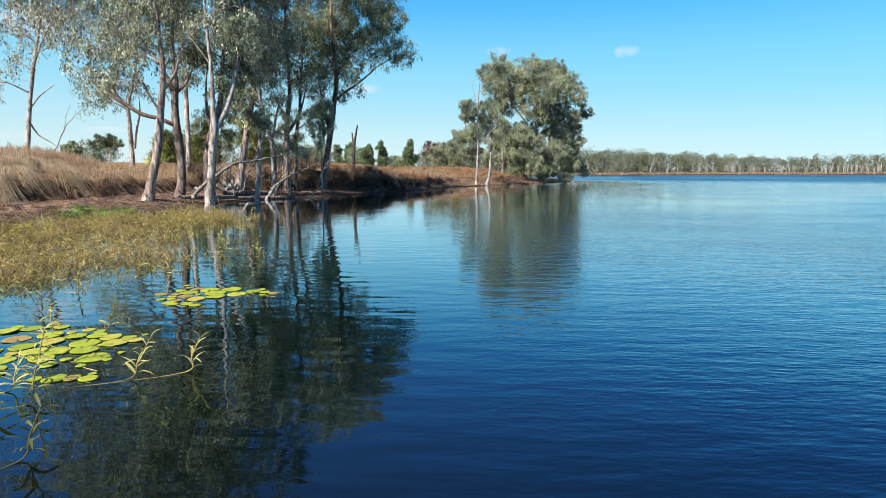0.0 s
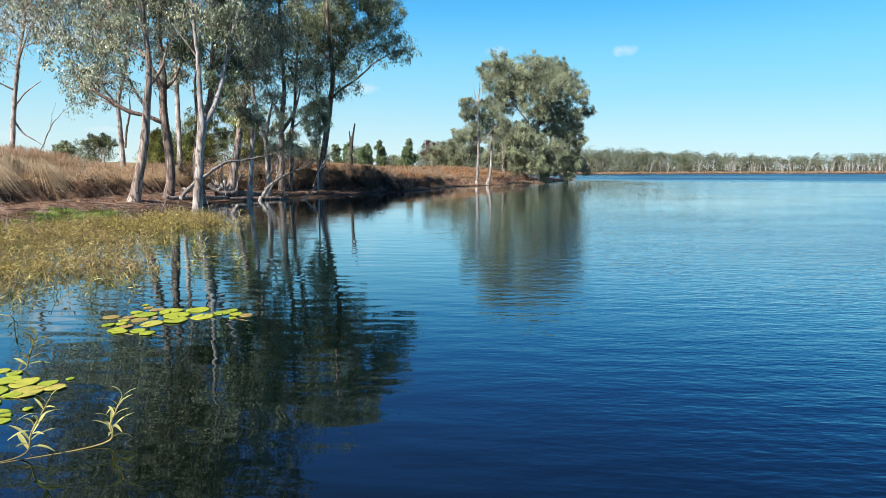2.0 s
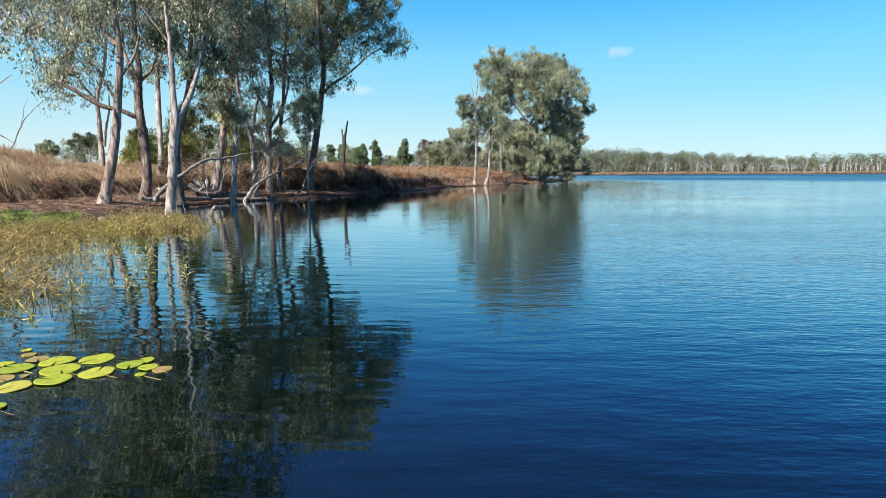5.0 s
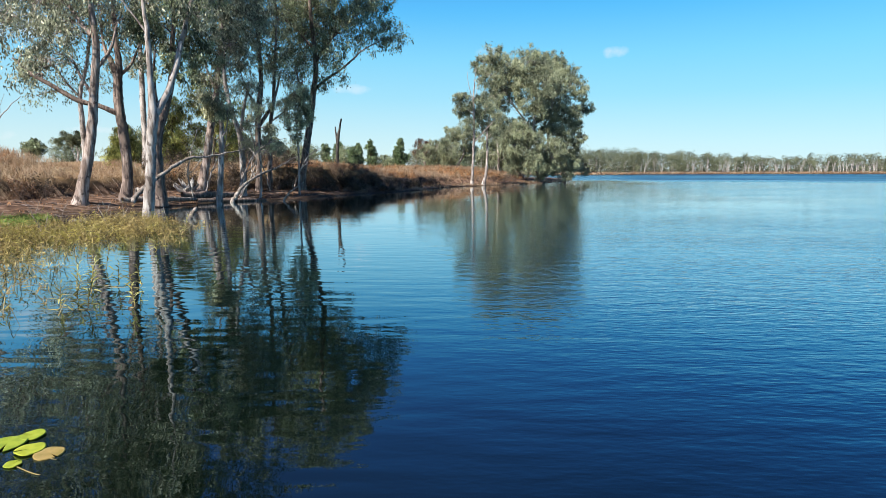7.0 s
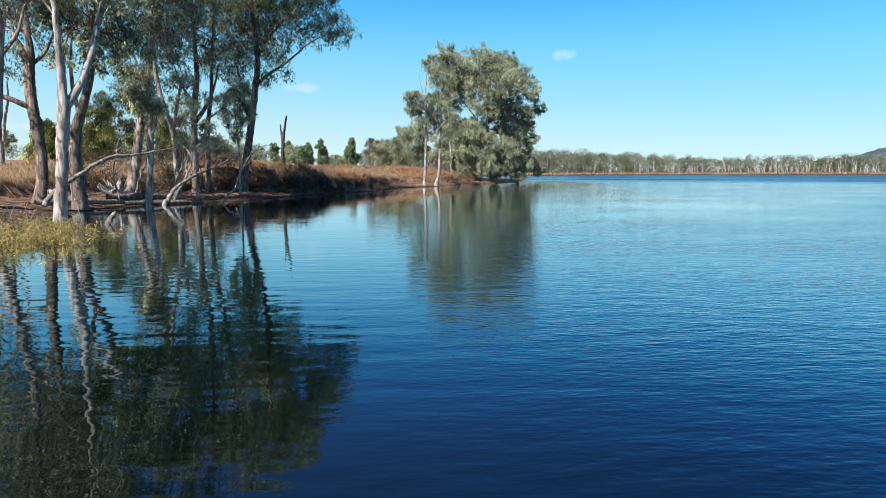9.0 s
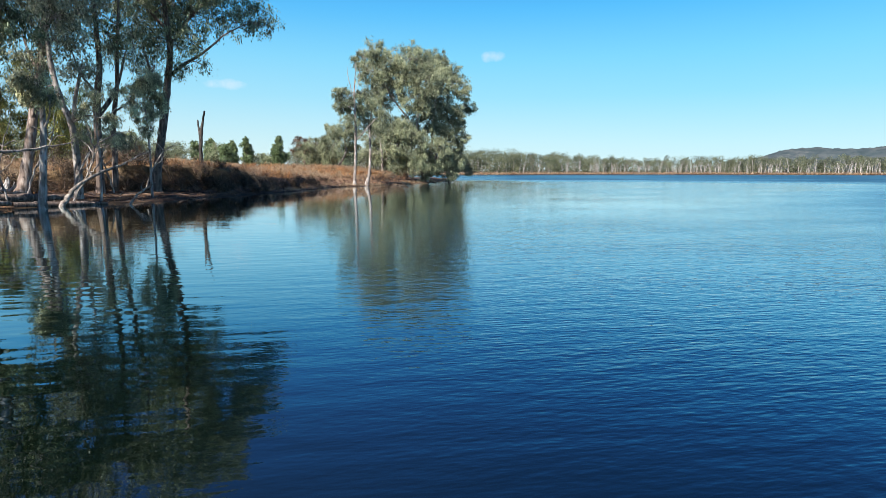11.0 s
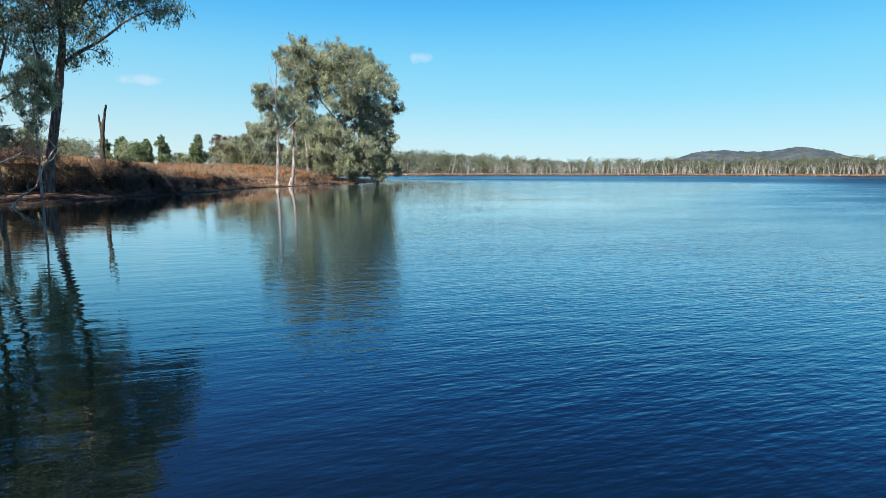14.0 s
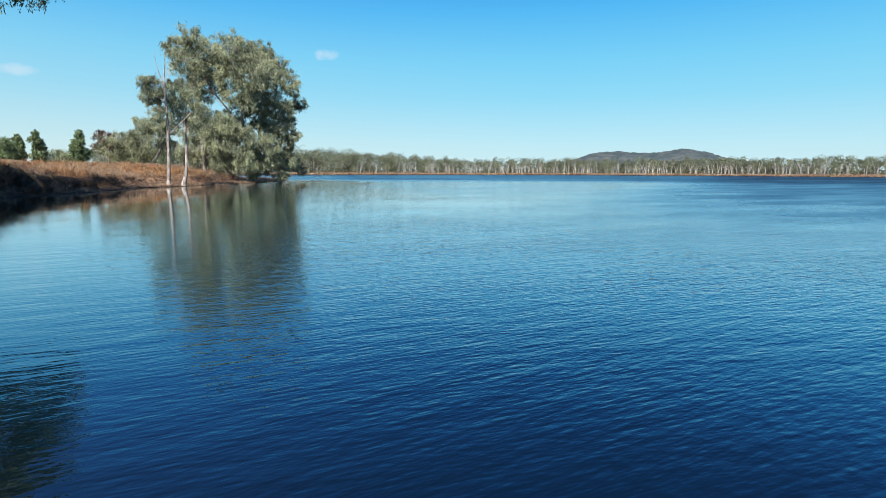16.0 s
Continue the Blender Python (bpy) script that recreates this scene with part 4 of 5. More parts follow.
tree("gum_tree", "sparse rust-tinged gum on the dry bank", (-3.0, 108),
     (((0.0, 2.2, 0.14), (0.1, 4.0, 0.11), (0.2, 6.6, 0.05)), ((0.0, 3.0, 0.08), (-0.8, 5.0, 0.06), (-1.2, 7.2, 0.03)), ((0.1, 3.6, 0.07), (1.0, 5.0, 0.05), (1.6, 5.8, 0.02))),
     ((0.2, 6.4, 1.2), (-1.1, 6.8, 1.0), (1.5, 5.6, 1.1), (0.2, 4.8, 1.0), (-1.4, 5.0, 0.8)), 2600, PL, DARK_BARK, RUST_LEAF, 27, group=POINT_TREES, sides=6)

# trees beyond the bank
BACK = "trees beyond the bank"


def round_tree(name, label, place, height, width, leafmat, seed, count=3200, low=0.25, bark=DARK_BARK, leaf=(0.32, 0.11), stem=0.016):
    """A small far tree with a crown of height and width above a short stem."""
    rng = np.random.default_rng(seed)
    z = float(terrain(*place))
    cl = []
    for i in range(11):
        k = (i + 0.5) / 11
        cz = low + (1 - low) * k
        w = width / 2 * math.sqrt(max(0.08, 1 - (2 * k - 0.9) ** 2)) * rng.uniform(0.55, 1.0)
        cl.append((rng.uniform(-1, 1) * (0.35 if height > 1.6 * width else 0.75) * w, z + cz * height * 0.94, (0.62 if height > 1.6 * width else 0.45) * w + 0.10 * width))
    tr = ((0.0, z, stem * height), (rng.normal(0, 0.02) * height, z + height * 0.4, stem * height * 0.75), (0.0, z + height * 0.9, stem * height * 0.25))
    return tree(name, label, place, (tr,), tuple(cl), int(count * (1.6 if leaf[0] < 0.33 else 1.0)), leaf, bark, leafmat, seed, group=BACK, sides=6, twig=False)


round_tree("cypress_tree", "dense dark-green oval cypress beyond the bank", (-16.2, 210), 13.6, 5.8, CYPRESS_LEAF, 31, 6500, 0.06, leaf=(0.6, 0.25))
round_tree("cypress_tree", "small dark-green pointed cypress beyond the bank", (-26.7, 210), 11.4, 4.6, CYPRESS_LEAF, 32, 5000, 0.06, leaf=(0.6, 0.25))
round_tree("cypress_tree", "low green cypress beyond the dry grass", (-31, 210), 9.2, 4.6, CYPRESS_LEAF, 33, 4200, 0.06, leaf=(0.6, 0.25))
round_tree("gum_tree", "small grey bare-looking gum far behind the bank", (-21.8, 212), 6.6, 8.0, GUM_LEAF, 34, 3000, 0.2, leaf=(0.6, 0.2))
round_tree("cypress_tree", "narrow green cypress far behind the dead trunk", (-42.5, 210), 9.0, 4.2, CYPRESS_LEAF, 40, 4600, 0.05, leaf=(0.6, 0.25))
round_tree("cypress_tree", "bushy green cypress far behind the dead trunk", (-38.4, 212), 9.6, 5.4, CYPRESS_LEAF, 41, 5200, 0.05, leaf=(0.6, 0.25))
round_tree("gum_tree", "yellow-green bushy tree over the bank grass", (-36, 150), 5.4, 8.0, OLIVE_LEAF, 46, 4200, 0.1)
UZ = float(terrain(-54.7, 92))
tree("gum_tree", "dark umbrella-crowned tree across the paddock", (-54.7, 92),
     (((0.0, UZ, 0.13), (0.1, UZ + 1.6, 0.10), (0.0, UZ + 3.0, 0.06), (0.1, UZ + 4.3, 0.03)), ((0.05, UZ + 0.7, 0.08), (-0.6, UZ + 2.2, 0.06), (-1.3, UZ + 3.4, 0.03)), ((0.05, UZ + 0.9, 0.08), (0.7, UZ + 2.2, 0.06), (1.4, UZ + 3.3, 0.03))),
     ((-2.0, UZ + 3.3, 0.65), (-1.1, UZ + 3.9, 0.8), (-0.3, UZ + 4.2, 0.8), (0.6, UZ + 4.2, 0.8), (1.4, UZ + 3.8, 0.75), (2.1, UZ + 3.2, 0.6), (0.2, UZ + 3.6, 0.8), (-0.8, UZ + 3.2, 0.6), (1.0, UZ + 3.1, 0.6)),
     11000, (0.18, 0.06), WHITE_BARK, DARK_LEAF, 35, group=BACK, sides=6, twig=False)
round_tree("gum_tree", "small grey-green tree across the paddock", (-54, 82), 3.2, 3.0, GUM_LEAF, 36, 1800, 0.35)
round_tree("gum_tree", "olive tree low behind the trunks", (-38, 84), 4.2, 8.0, GUM_LEAF, 37, 5200, 0.2)
round_tree("gum_tree", "dark rounded tree beyond the point", (-2.4, 142), 8.2, 6.2, DARK_LEAF, 38, 4200, 0.15)
round_tree("gum_tree", "grey-green bushy gum beyond the point", (2.2, 138), 7.6, 7.0, GUM_LEAF, 39, 4200, 0.15)
round_tree("she_oak", "olive-brown feathery she-oak behind the trunks", (-18.4, 54), 8.2, 5.2, SHEOAK_LEAF, 42, 9000, 0.05, leaf=(0.34, 0.05))
round_tree("she_oak", "olive-brown feathery she-oak in shade", (-21.6, 54), 6.0, 4.2, SHEOAK_LEAF, 43, 8000, 0.05, leaf=(0.34, 0.05))
for i, (bx, by, bh, bw) in enumerate(((-25.0, 53, 3.6, 3.6), (-15.4, 60, 3.0, 4.0), (-20, 66, 4.4, 5.0))):
    round_tree("she_oak", "olive bushy thicket tree behind the trunks", (bx, by), bh, bw, (SHEOAK_LEAF, OLIVE_LEAF, GUM_LEAF)[i % 3], 70 + i, 6500, 0.04, leaf=(0.26, 0.05))
for i, (bx, by, bh, bw) in enumerate(((-28, 165, 6.5, 7), (-36, 160, 5.5, 8), (-48, 150, 6, 8), (-62, 130, 5.5, 9), (-74, 118, 5, 9), (-23, 150, 5.4, 4.5), (-45, 110, 5.2, 8), (-31, 112, 5.0, 7))):
    round_tree("gum_tree", "grey-green scrub tree far beyond the bank", (bx, by), bh, bw, (GUM_LEAF, DARK_LEAF, CYPRESS_LEAF)[i % 3], 50 + i, 2600, 0.12)

# ---- woods along the far shore ----
wrng = np.random.default_rng(77)
wood_line = curve_points([(-20, 262), (25, 262), (60, 268), (150, 266), (213, 224), (254, 154), (271, 92), (277, 0), (262, -60)], 12)
seg = np.concatenate(([0], np.cumsum(np.linalg.norm(np.diff(wood_line, axis=0), axis=1))))
wt_buf, wl_buf = Buf(), Buf()


def wood_crown(c, rx, rz, n, size):
    """A rounded clump of leaves, its sprays on the outside."""
    way = wrng.normal(0, 1, (n, 3))
    way /= np.linalg.norm(way, axis=1)[:, None]
    pos = c + way * (wrng.uniform(0.2, 1.0, n) ** 0.4)[:, None] * (rx, rx, rz)
    leaves(wl_buf, pos, way + wrng.normal(0, 0.7, (n, 3)) + (0, 0, -0.4), wrng.uniform(0.7, 1.3, n) * size, wrng.uniform(0.45, 0.75, n) * size, wrng)


for row, (off, gap, tall) in enumerate(((3, 2.4, 7.4), (8, 2.8, 8.2), (16, 3.2, 9.0), (27, 3.6, 9.8), (42, 4.2, 10.6))):
    s = 0.0
    while s < seg[-1]:
        s += gap * wrng.uniform(0.4, 1.6)
        p = np.array([np.interp(s, seg, wood_line[:, k]) for k in (0, 1)])
        q = np.array([np.interp(s + 2, seg, wood_line[:, k]) for k in (0, 1)])
        nrm = np.array((-(q - p)[1], (q - p)[0]))
        nrm /= np.linalg.norm(nrm) + 1e-9
        p = p + nrm * (off + wrng.normal(0, 2))
        right = smooth01((p[0] - 70) / 100)
        h = tall * wrng.uniform(0.78, 1.06) * (1.38 - 0.46 * right)
        z = float(terrain(*p)) - 0.1
        bare = row < 2 and wrng.random() < 0.22 + 0.68 * right
        tops = []
        for k in range(wrng.integers(2, 4) if bare else 1):
            l2 = wrng.normal(0, 0.17, 2)
            hh = h * (wrng.uniform(0.62, 0.95) if bare else 0.6)
            pts = curve_points([(p[0], p[1], z), (p[0] + l2[0] * hh * 0.3, p[1] + l2[1] * hh * 0.3, z + hh * 0.5), (p[0] + l2[0] * hh, p[1] + l2[1] * hh, z + hh)], 2)
            tube(wt_buf, pts, np.linspace(0.17, 0.06, len(pts)) * wrng.uniform(0.7, 1.15), 4)
            tops.append(pts[-1])
        if bare:
            for top in tops:
                if wrng.random() < 0.92 - 0.2 * right:
                    rz = h * wrng.uniform(0.08, 0.14)
                    wood_crown(np.array((*top[:2], min(top[2], z + h - rz))), h * wrng.uniform(0.10, 0.18), rz, 58, 0.36)
            continue
        wide = h * wrng.uniform(0.20, 0.30)
        for k in range(6):
            rz = h * wrng.uniform(0.10, 0.17)
            out = wrng.normal(0, 1, 2)
            out *= wide * 0.62 * min(1.0, wrng.random() + 0.3) / (np.linalg.norm(out) + 1e-9)
            high = z + h - rz - 0.25 * h * (k / 5.0) ** 1.5 * wrng.uniform(0.4, 1.4)
            wood_crown(np.array((*(p + out), high)), wide * wrng.uniform(0.45, 0.7), rz, 64, 0.36)
        for k in range(5):
            out = wrng.normal(0, 0.8, 2) * wide
            wood_crown(np.array((*(p + out), z + h * (0.12 + 0.12 * k))), wide * 0.85, h * 0.13, 34, 0.72)
woods = thing("far_woods", (0, 0, 0), "grey-green gum woods with white trunks along the far shore", "woods", kind="stuff")
tagged(part("trunks", wt_buf.mesh("trunks", FAR_TRUNK), woods), kind="stuff")
tagged(part("foliage", wl_buf.mesh("foliage", FAR_LEAF), woods), kind="stuff")

# ---- grass and litter on the bank ----
def scatter(rng, n, box, keep):
    x, y = rng.uniform(box[0], box[1], n), rng.uniform(box[2], box[3], n)
    ok = keep(x, y)
    return x[ok], y[ok]


def tufts(name, label, x, y, per, length, width, mat, rng, droop=0.5, toward=(0, 0), spread=0.10):
    n = len(x)
    bx = np.repeat(x, per) + rng.normal(0, spread, n * per)
    by = np.repeat(y, per) + rng.normal(0, spread, n * per)
    base = np.stack((bx, by, terrain(bx, by) - 0.03), 1)
    size = np.repeat(rng.uniform(0.6, 1.25, n), per) * rng.uniform(0.6, 1.2, n * per)
    main = np.repeat(rng.normal(0, 0.5, (n, 2)), per, 0)
    lean = main + rng.normal(0, 0.42, (n * per, 2)) + np.array(toward)
    b = Buf()
    blades(b, base, lean, length * size, width * rng.uniform(0.6, 1.3, n * per), rng, droop)
    return tagged(new(name, b.mesh(name, mat)), label, "grass", kind="stuff")


r1 = np.random.default_rng(101)
up_keep = lambda lo, hi: (lambda x, y: (lambda u: (u > lo) & (u < hi))(np.minimum(signed(x, y, BANK), -signed(x, y, SHORE) - 0.6)))
def in_grass(x, y):
    mid = smooth01((y - 40) / 8) * smooth01((x + 17) / 6) * (1 - smooth01((y - 66) / 16))
    u = np.minimum(signed(x, y, BANK), -signed(x, y, SHORE) - 0.6)
    return (u > 0.25 + 0.75 * mid + 0.65 * (x / np.maximum(y, 8) < -0.66)) & (u < np.where(y > 60, 15, 10))


x, y = scatter(r1, 60000, (-40, 22, 10, 116), lambda x, y: in_grass(x, y) & (wave(x, y, 0.35, 2) + r1.normal(0, 0.5, len(x)) > -0.45))
pick = r1.random(len(x)) < np.where((x / np.maximum(y, 8) > -0.60) & (y < 46), 0.30, 0.62) * np.clip(0.8 + 0.6 * wave(x, y, 1.1, 5), 0.3, 1.2)
x, y = x[pick], y[pick]
rusty = (wave(x, y, 0.22, 8) + 0.5 * smooth01((x + 12) / 6) + r1.normal(0, 0.35, len(x))) > 0.35
tufts("dry_grass", "tall straw-coloured dry grass on the bank", x[~rusty], y[~rusty], 9, 0.80, 0.020, STRAW, r1, 0.95, (0.55, -0.45))
tufts("rusty_grass", "rust-brown dead grass along the bank top", x[rusty], y[rusty], 8, 0.78, 0.024, RUST_GRASS, r1, 0.45, (0.08, -0.08))
# straw hanging over the cut edge
x, y = scatter(r1, 26000, (-32, 12, 12, 95), up_keep(0.3, 1.1))
pick = r1.random(len(x)) < 0.6 * (1 - 0.9 * smooth01((x + 18) / 4)) * np.where(x / np.maximum(y, 8) < -0.62, 0.2, 1.0)
tufts("edge_grass", "matted straw hanging over the eroded bank edge", x[pick], y[pick], 9, 0.55, 0.022, STRAW, r1, 0.75, (0.30, -0.42), 0.08)
# great pale tussocks drooping over the edge
x, y = scatter(r1, 900, (-30, -15, 14, 44), up_keep(0.6, 4.5))
pick = r1.random(len(x)) < np.where(x / y < -0.64, 0.42, 0.05)
tufts("tussock_grass", "large pale straw tussocks drooping over the bank edge", x[pick], y[pick], 190, 1.1, 0.019, PALE_STRAW, r1, 1.25, (0.62, -0.42), 0.20)
# sparse litter grass on the shelf
x, y = scatter(r1, 9000, (-22, 16, 18, 95), lambda x, y: (-signed(x, y, SHORE) > 0.3) & (signed(x, y, BANK) < 0.2))
pick = r1.random(len(x)) < 0.5
tufts("shore_grass", "short dry tufts scattered over the muddy shelf", x[pick], y[pick], 5, 0.26, 0.016, RUST_GRASS, r1, 0.7)
x, y = scatter(r1, 16000, (-21, -12, 17, 31), lambda x, y: ((np.hypot((x + 13.8) / 1.6, (y - 24.6) / 2.2) + 0.35 * wave(x, y, 2.0, 3)) < 1.0) & (-signed(x, y, SHORE) > -0.3) & (signed(x, y, BANK) < -0.4) & (y > 18))
pick = r1.random(len(x)) < 0.55
tufts("green_grass", "short bright green grass patches on damp earth", x[pick], y[pick], 9, 0.20, 0.018, GREEN_GRASS, r1, 0.5)
x, y = scatter(r1, 12000, (-5, 26, 55, 119), lambda x, y: (-signed(x, y, SHORE) > -0.05) & (-signed(x, y, SHORE) < 2.2))
tufts("shore_sedge", "yellowing sedge fringing the waterline of the point", x, y, 6, 0.34, 0.028, STRAW, r1, 0.5)
frng = np.random.default_rng(5)
fs = frng.uniform(0, seg[-1], 26000)
fp = np.stack([np.interp(fs, seg, wood_line[:, k]) for k in (0, 1)], 1)
fq = np.stack([np.interp(fs + 2, seg, wood_line[:, k]) for k in (0, 1)], 1) - fp
fq /= np.linalg.norm(fq, axis=1)[:, None] + 1e-9
fu = frng.uniform(-11, 2, len(fs))
x, y = fp[:, 0] - fq[:, 1] * fu, fp[:, 1] + fq[:, 0] * fu
shore_d = -signed(x, y, SHORE)
x, y = x[(shore_d > 0.1) & (shore_d < 8)], y[(shore_d > 0.1) & (shore_d < 8)]
tufts("far_grass", "strip of dry orange grass along the far shore", x, y, 4, 0.75, 0.30, STRAW, frng, 0.5)

# litter of bark and sticks on the shelf
lrng = np.random.default_rng(120)
x, y = scatter(lrng, 4200, (-20, -2, 17, 62), lambda x, y: (-signed(x, y, SHORE) > 0.1) & (signed(x, y, BANK) < 0.4))
lit = Buf()
for px, py in zip(x[:420], y[:420]):
    a, ln = lrng.uniform(0, 6.3), lrng.uniform(0.2, 0.9)
    ex, ey = px + math.cos(a) * ln, py + math.sin(a) * ln
    z1, z2 = float(terrain(px, py)), float(terrain(ex, ey))
    tube(lit, [(px, py, z1 + 0.01), ((px + ex) / 2, (py + ey) / 2, (z1 + z2) / 2 + lrng.uniform(0.02, 0.10)), (ex, ey, z2 + 0.02)], np.array((0.018, 0.014, 0.006)) * lrng.uniform(0.6, 1.6), 4)
tagged(new("stick_litter", lit.mesh("stick_litter", DARK_BARK)), "fallen sticks and bark strewn on the shelf", "sticks", kind="stuff")


def shrub(label, place, height, spread, leafmat, seed, count=900, leaf=(0.07, 0.03), stems=14, mat=DARK_BARK):
    rng = np.random.default_rng(seed)
    z0 = float(terrain(*place)) - 0.03
    root = thing("shrub", (*place, z0), label, "shrub")
    tw, lf = Buf(), Buf()
    for i in range(stems):
        a, k = rng.uniform(0, 6.3), rng.uniform(0.2, 1.0)
        tip = np.array((math.cos(a) * spread * k, math.sin(a) * spread * k, height * rng.uniform(0.5, 1.0)))
        pts = curve_points([(0, 0, 0, 0.014), (*(tip * (0.35, 0.35, 0.6)), 0.010), (*tip, 0.003)], 4)
        tube(tw, pts[:, :3], pts[:, 3], 4)
        for j in range(3):
            s = pts[rng.integers(3, len(pts)), :3]
            e = s + rng.normal(0, 0.22, 3) * (spread, spread, height)
            tube(tw, [s, (s + e) / 2 + (0, 0, 0.03), e], (0.006, 0.005, 0.002), 3)
            n = max(2, count // (stems * 3))
            leaves(lf, e + rng.normal(0, 0.10, (n, 3)) * (spread, spread, height), rng.normal(0, 1, (n, 3)), leaf[0] * rng.uniform(0.6, 1.3, n), leaf[1], rng)
    tagged(part("twigwork", tw.mesh("twigwork", mat), root), kind="stuff")
    tagged(part("foliage", lf.mesh("foliage", leafmat), root), kind="stuff")


shrng = np.random.default_rng(210)
SHRUBS = [(-17.6, 30.8, 1.1, 0.8), (-18.4, 33.5, 0.9, 0.7), (-16.6, 45.0, 1.2, 0.9), (7.4, 80.2, 1.0, 1.1), (10.6, 86.5, 1.0, 1.2), (8.8, 83.0, 0.9, 1.0), (5.4, 78.0, 1.0, 1.2), (9.6, 85.0, 1.2, 1.4), (12.2, 90.5, 1.3, 1.4), (13.6, 95.0, 1.2, 1.3)]
face = curve_points([(-17.4, 42.6), (-13.4, 45.0), (-10.1, 48.4), (-5.6, 52.4), (-2.7, 60.2), (-0.4, 67.8)], 8)
for k in range(0, len(face), 1):
    for j in range(2 if face[k, 1] < 56 else 1):
        if face[k, 1] > 58 and shrng.random() < 0.35:
            continue
        d = shrng.uniform(-0.9, 0.9)
        SHRUBS.append((face[k, 0] + 0.8 * d + shrng.normal(0, 0.5), face[k, 1] - 0.5 * d + shrng.normal(0, 0.5), shrng.uniform(0.4, 1.25), shrng.uniform(0.5, 1.15)))
SHRUBS += [(-13.6, 48.4, 1.6, 1.2), (-15.2, 47.6, 1.5, 1.2), (-16.6, 48.6, 1.7, 1.2), (-12.2, 49.8, 1.4, 1.2), (-14.4, 50.6, 1.7, 1.3), (-18.0, 46.6, 1.3, 1.1), (-10.8, 50.8, 1.3, 1.1), (-19.4, 49.0, 1.6, 1.2)]
# the near-black scrub stands in for shade on the bank face
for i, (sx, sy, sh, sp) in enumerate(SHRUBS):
    shrub(("rusty half-dead twiggy shrub on the bank", "dead-looking scrub clinging to the bank, toned dark for its shade", "low straw-coloured dead shrub on the bank", "dead-looking scrub clinging to the bank, toned dark for its shade")[i % 4] if i < 10 or i % 3 == 0 else "dead-looking scrub clinging to the bank, toned dark for its shade",
          (sx, sy), sh, sp, (RUST_LEAF, SHADED_SCRUB, STRAW, SHADED_SCRUB)[i % 4] if i < 10 or i % 3 == 0 else (SHADED_SCRUB, SCRUB_LEAF)[i % 2], 200 + i, 600, (0.13, 0.035), 11)
# straw and rust clumps lodged along the dark face
x, y = scatter(r1, 1100, (-18, 2, 42, 70), up_keep(0.8, 1.9))
pick = wave(x, y, 0.8, 3) + r1.normal(0, 0.3, len(x)) > 0.15
tufts("face_straw", "clumps of pale straw lodged on the bank face", x[pick], y[pick], 22, 0.75, 0.022, STRAW, r1, 0.8, (0.30, -0.42), 0.16)
tufts("face_rust", "clumps of rust-brown dead grass on the bank face", x[~pick], y[~pick], 16, 0.7, 0.022, RUST_GRASS, r1, 0.6, (0.22, -0.30), 0.16)


# ---- fallen wood ----
def deadwood(name, label, rows, seed, mat=DEAD_WOOD, side=()):
    """A fallen log or branch along rows (x, y, z, radius), with side branches."""
    rng = np.random.default_rng(seed)
    root = thing(name, rows[0][:3], label, "log")
    o = np.array((*rows[0][:3], 0))
    for i, line in enumerate((rows, *side)):
        p = curve_points(np.asarray(line, float) - o, 6)
        p[1:-1, :3] += rng.normal(0, 0.02, (len(p) - 2, 3))
        b = Buf()
        tube(b, p[:, :3], p[:, 3], 8, rng, 0.10)
        part("stem" if i == 0 else "side_branch", b.mesh("stem", mat, smooth=True), root)


deadwood("fallen_branch", "bleached dead branch rising out of the water", ((-8.5, 40.0, -0.15, 0.07), (-8.25, 40.2, 0.35, 0.06), (-7.95, 40.5, 0.68, 0.05), (-7.45, 41.0, 1.10, 0.025)), 1,
         side=(((-7.95, 40.5, 0.68, 0.03), (-8.1, 40.9, 0.95, 0.02), (-8.0, 41.1, 1.3, 0.01)),))
deadwood("fallen_branch", "grey dead limb leaning up across the trunks", ((-12.1, 30.0, 0.45, 0.11), (-11.9, 30.3, 0.9, 0.10), (-11.16, 31.0, 1.7, 0.085), (-10.43, 32.0, 2.35, 0.065), (-9.6, 33.2, 2.55, 0.045), (-8.6, 34.4, 2.9, 0.02)), 2,
         side=(((-11.9, 30.3, 0.9, 0.07), (-12.2, 30.6, 1.0, 0.06), (-12.5, 30.9, 0.6, 0.04)),))
deadwood("fallen_branch", "dark dead trunk leaning over the water edge", ((-11.06, 38.4, -0.1, 0.12), (-10.8, 38.7, 0.45, 0.11), (-10.54, 39.0, 0.87, 0.09), (-9.95, 39.5, 1.42, 0.075), (-8.59, 40.5, 2.2, 0.045), (-7.66, 41.0, 2.75, 0.025)), 3,
         side=(((-9.95, 39.5, 1.42, 0.05), (-10.3, 39.9, 2.0, 0.04), (-10.2, 40.3, 2.8, 0.02)), ((-8.59, 40.5, 2.2, 0.03), (-7.9, 40.3, 2.3, 0.02), (-7.2, 40.4, 2.1, 0.01))))
deadwood("log", "short broken stub poking out of the shallows", ((-8.2, 26.7, -0.15, 0.09), (-8.1, 26.8, 0.14, 0.085), (-7.96, 26.9, 0.38, 0.07)), 4)
deadwood("log", "long grey log lying along the muddy edge", ((-12.6, 37.4, 0.12, 0.15), (-11.8, 38.3, 0.14, 0.15), (-10.8, 39.2, 0.10, 0.12), (-9.6, 40.2, 0.05, 0.07)), 5, DARK_BARK)
deadwood("log", "fallen grey log across the earthy shelf", ((-14.4, 33.2, 0.40, 0.14), (-13.4, 35.0, 0.36, 0.14), (-12.5, 37.0, 0.24, 0.10)), 6)
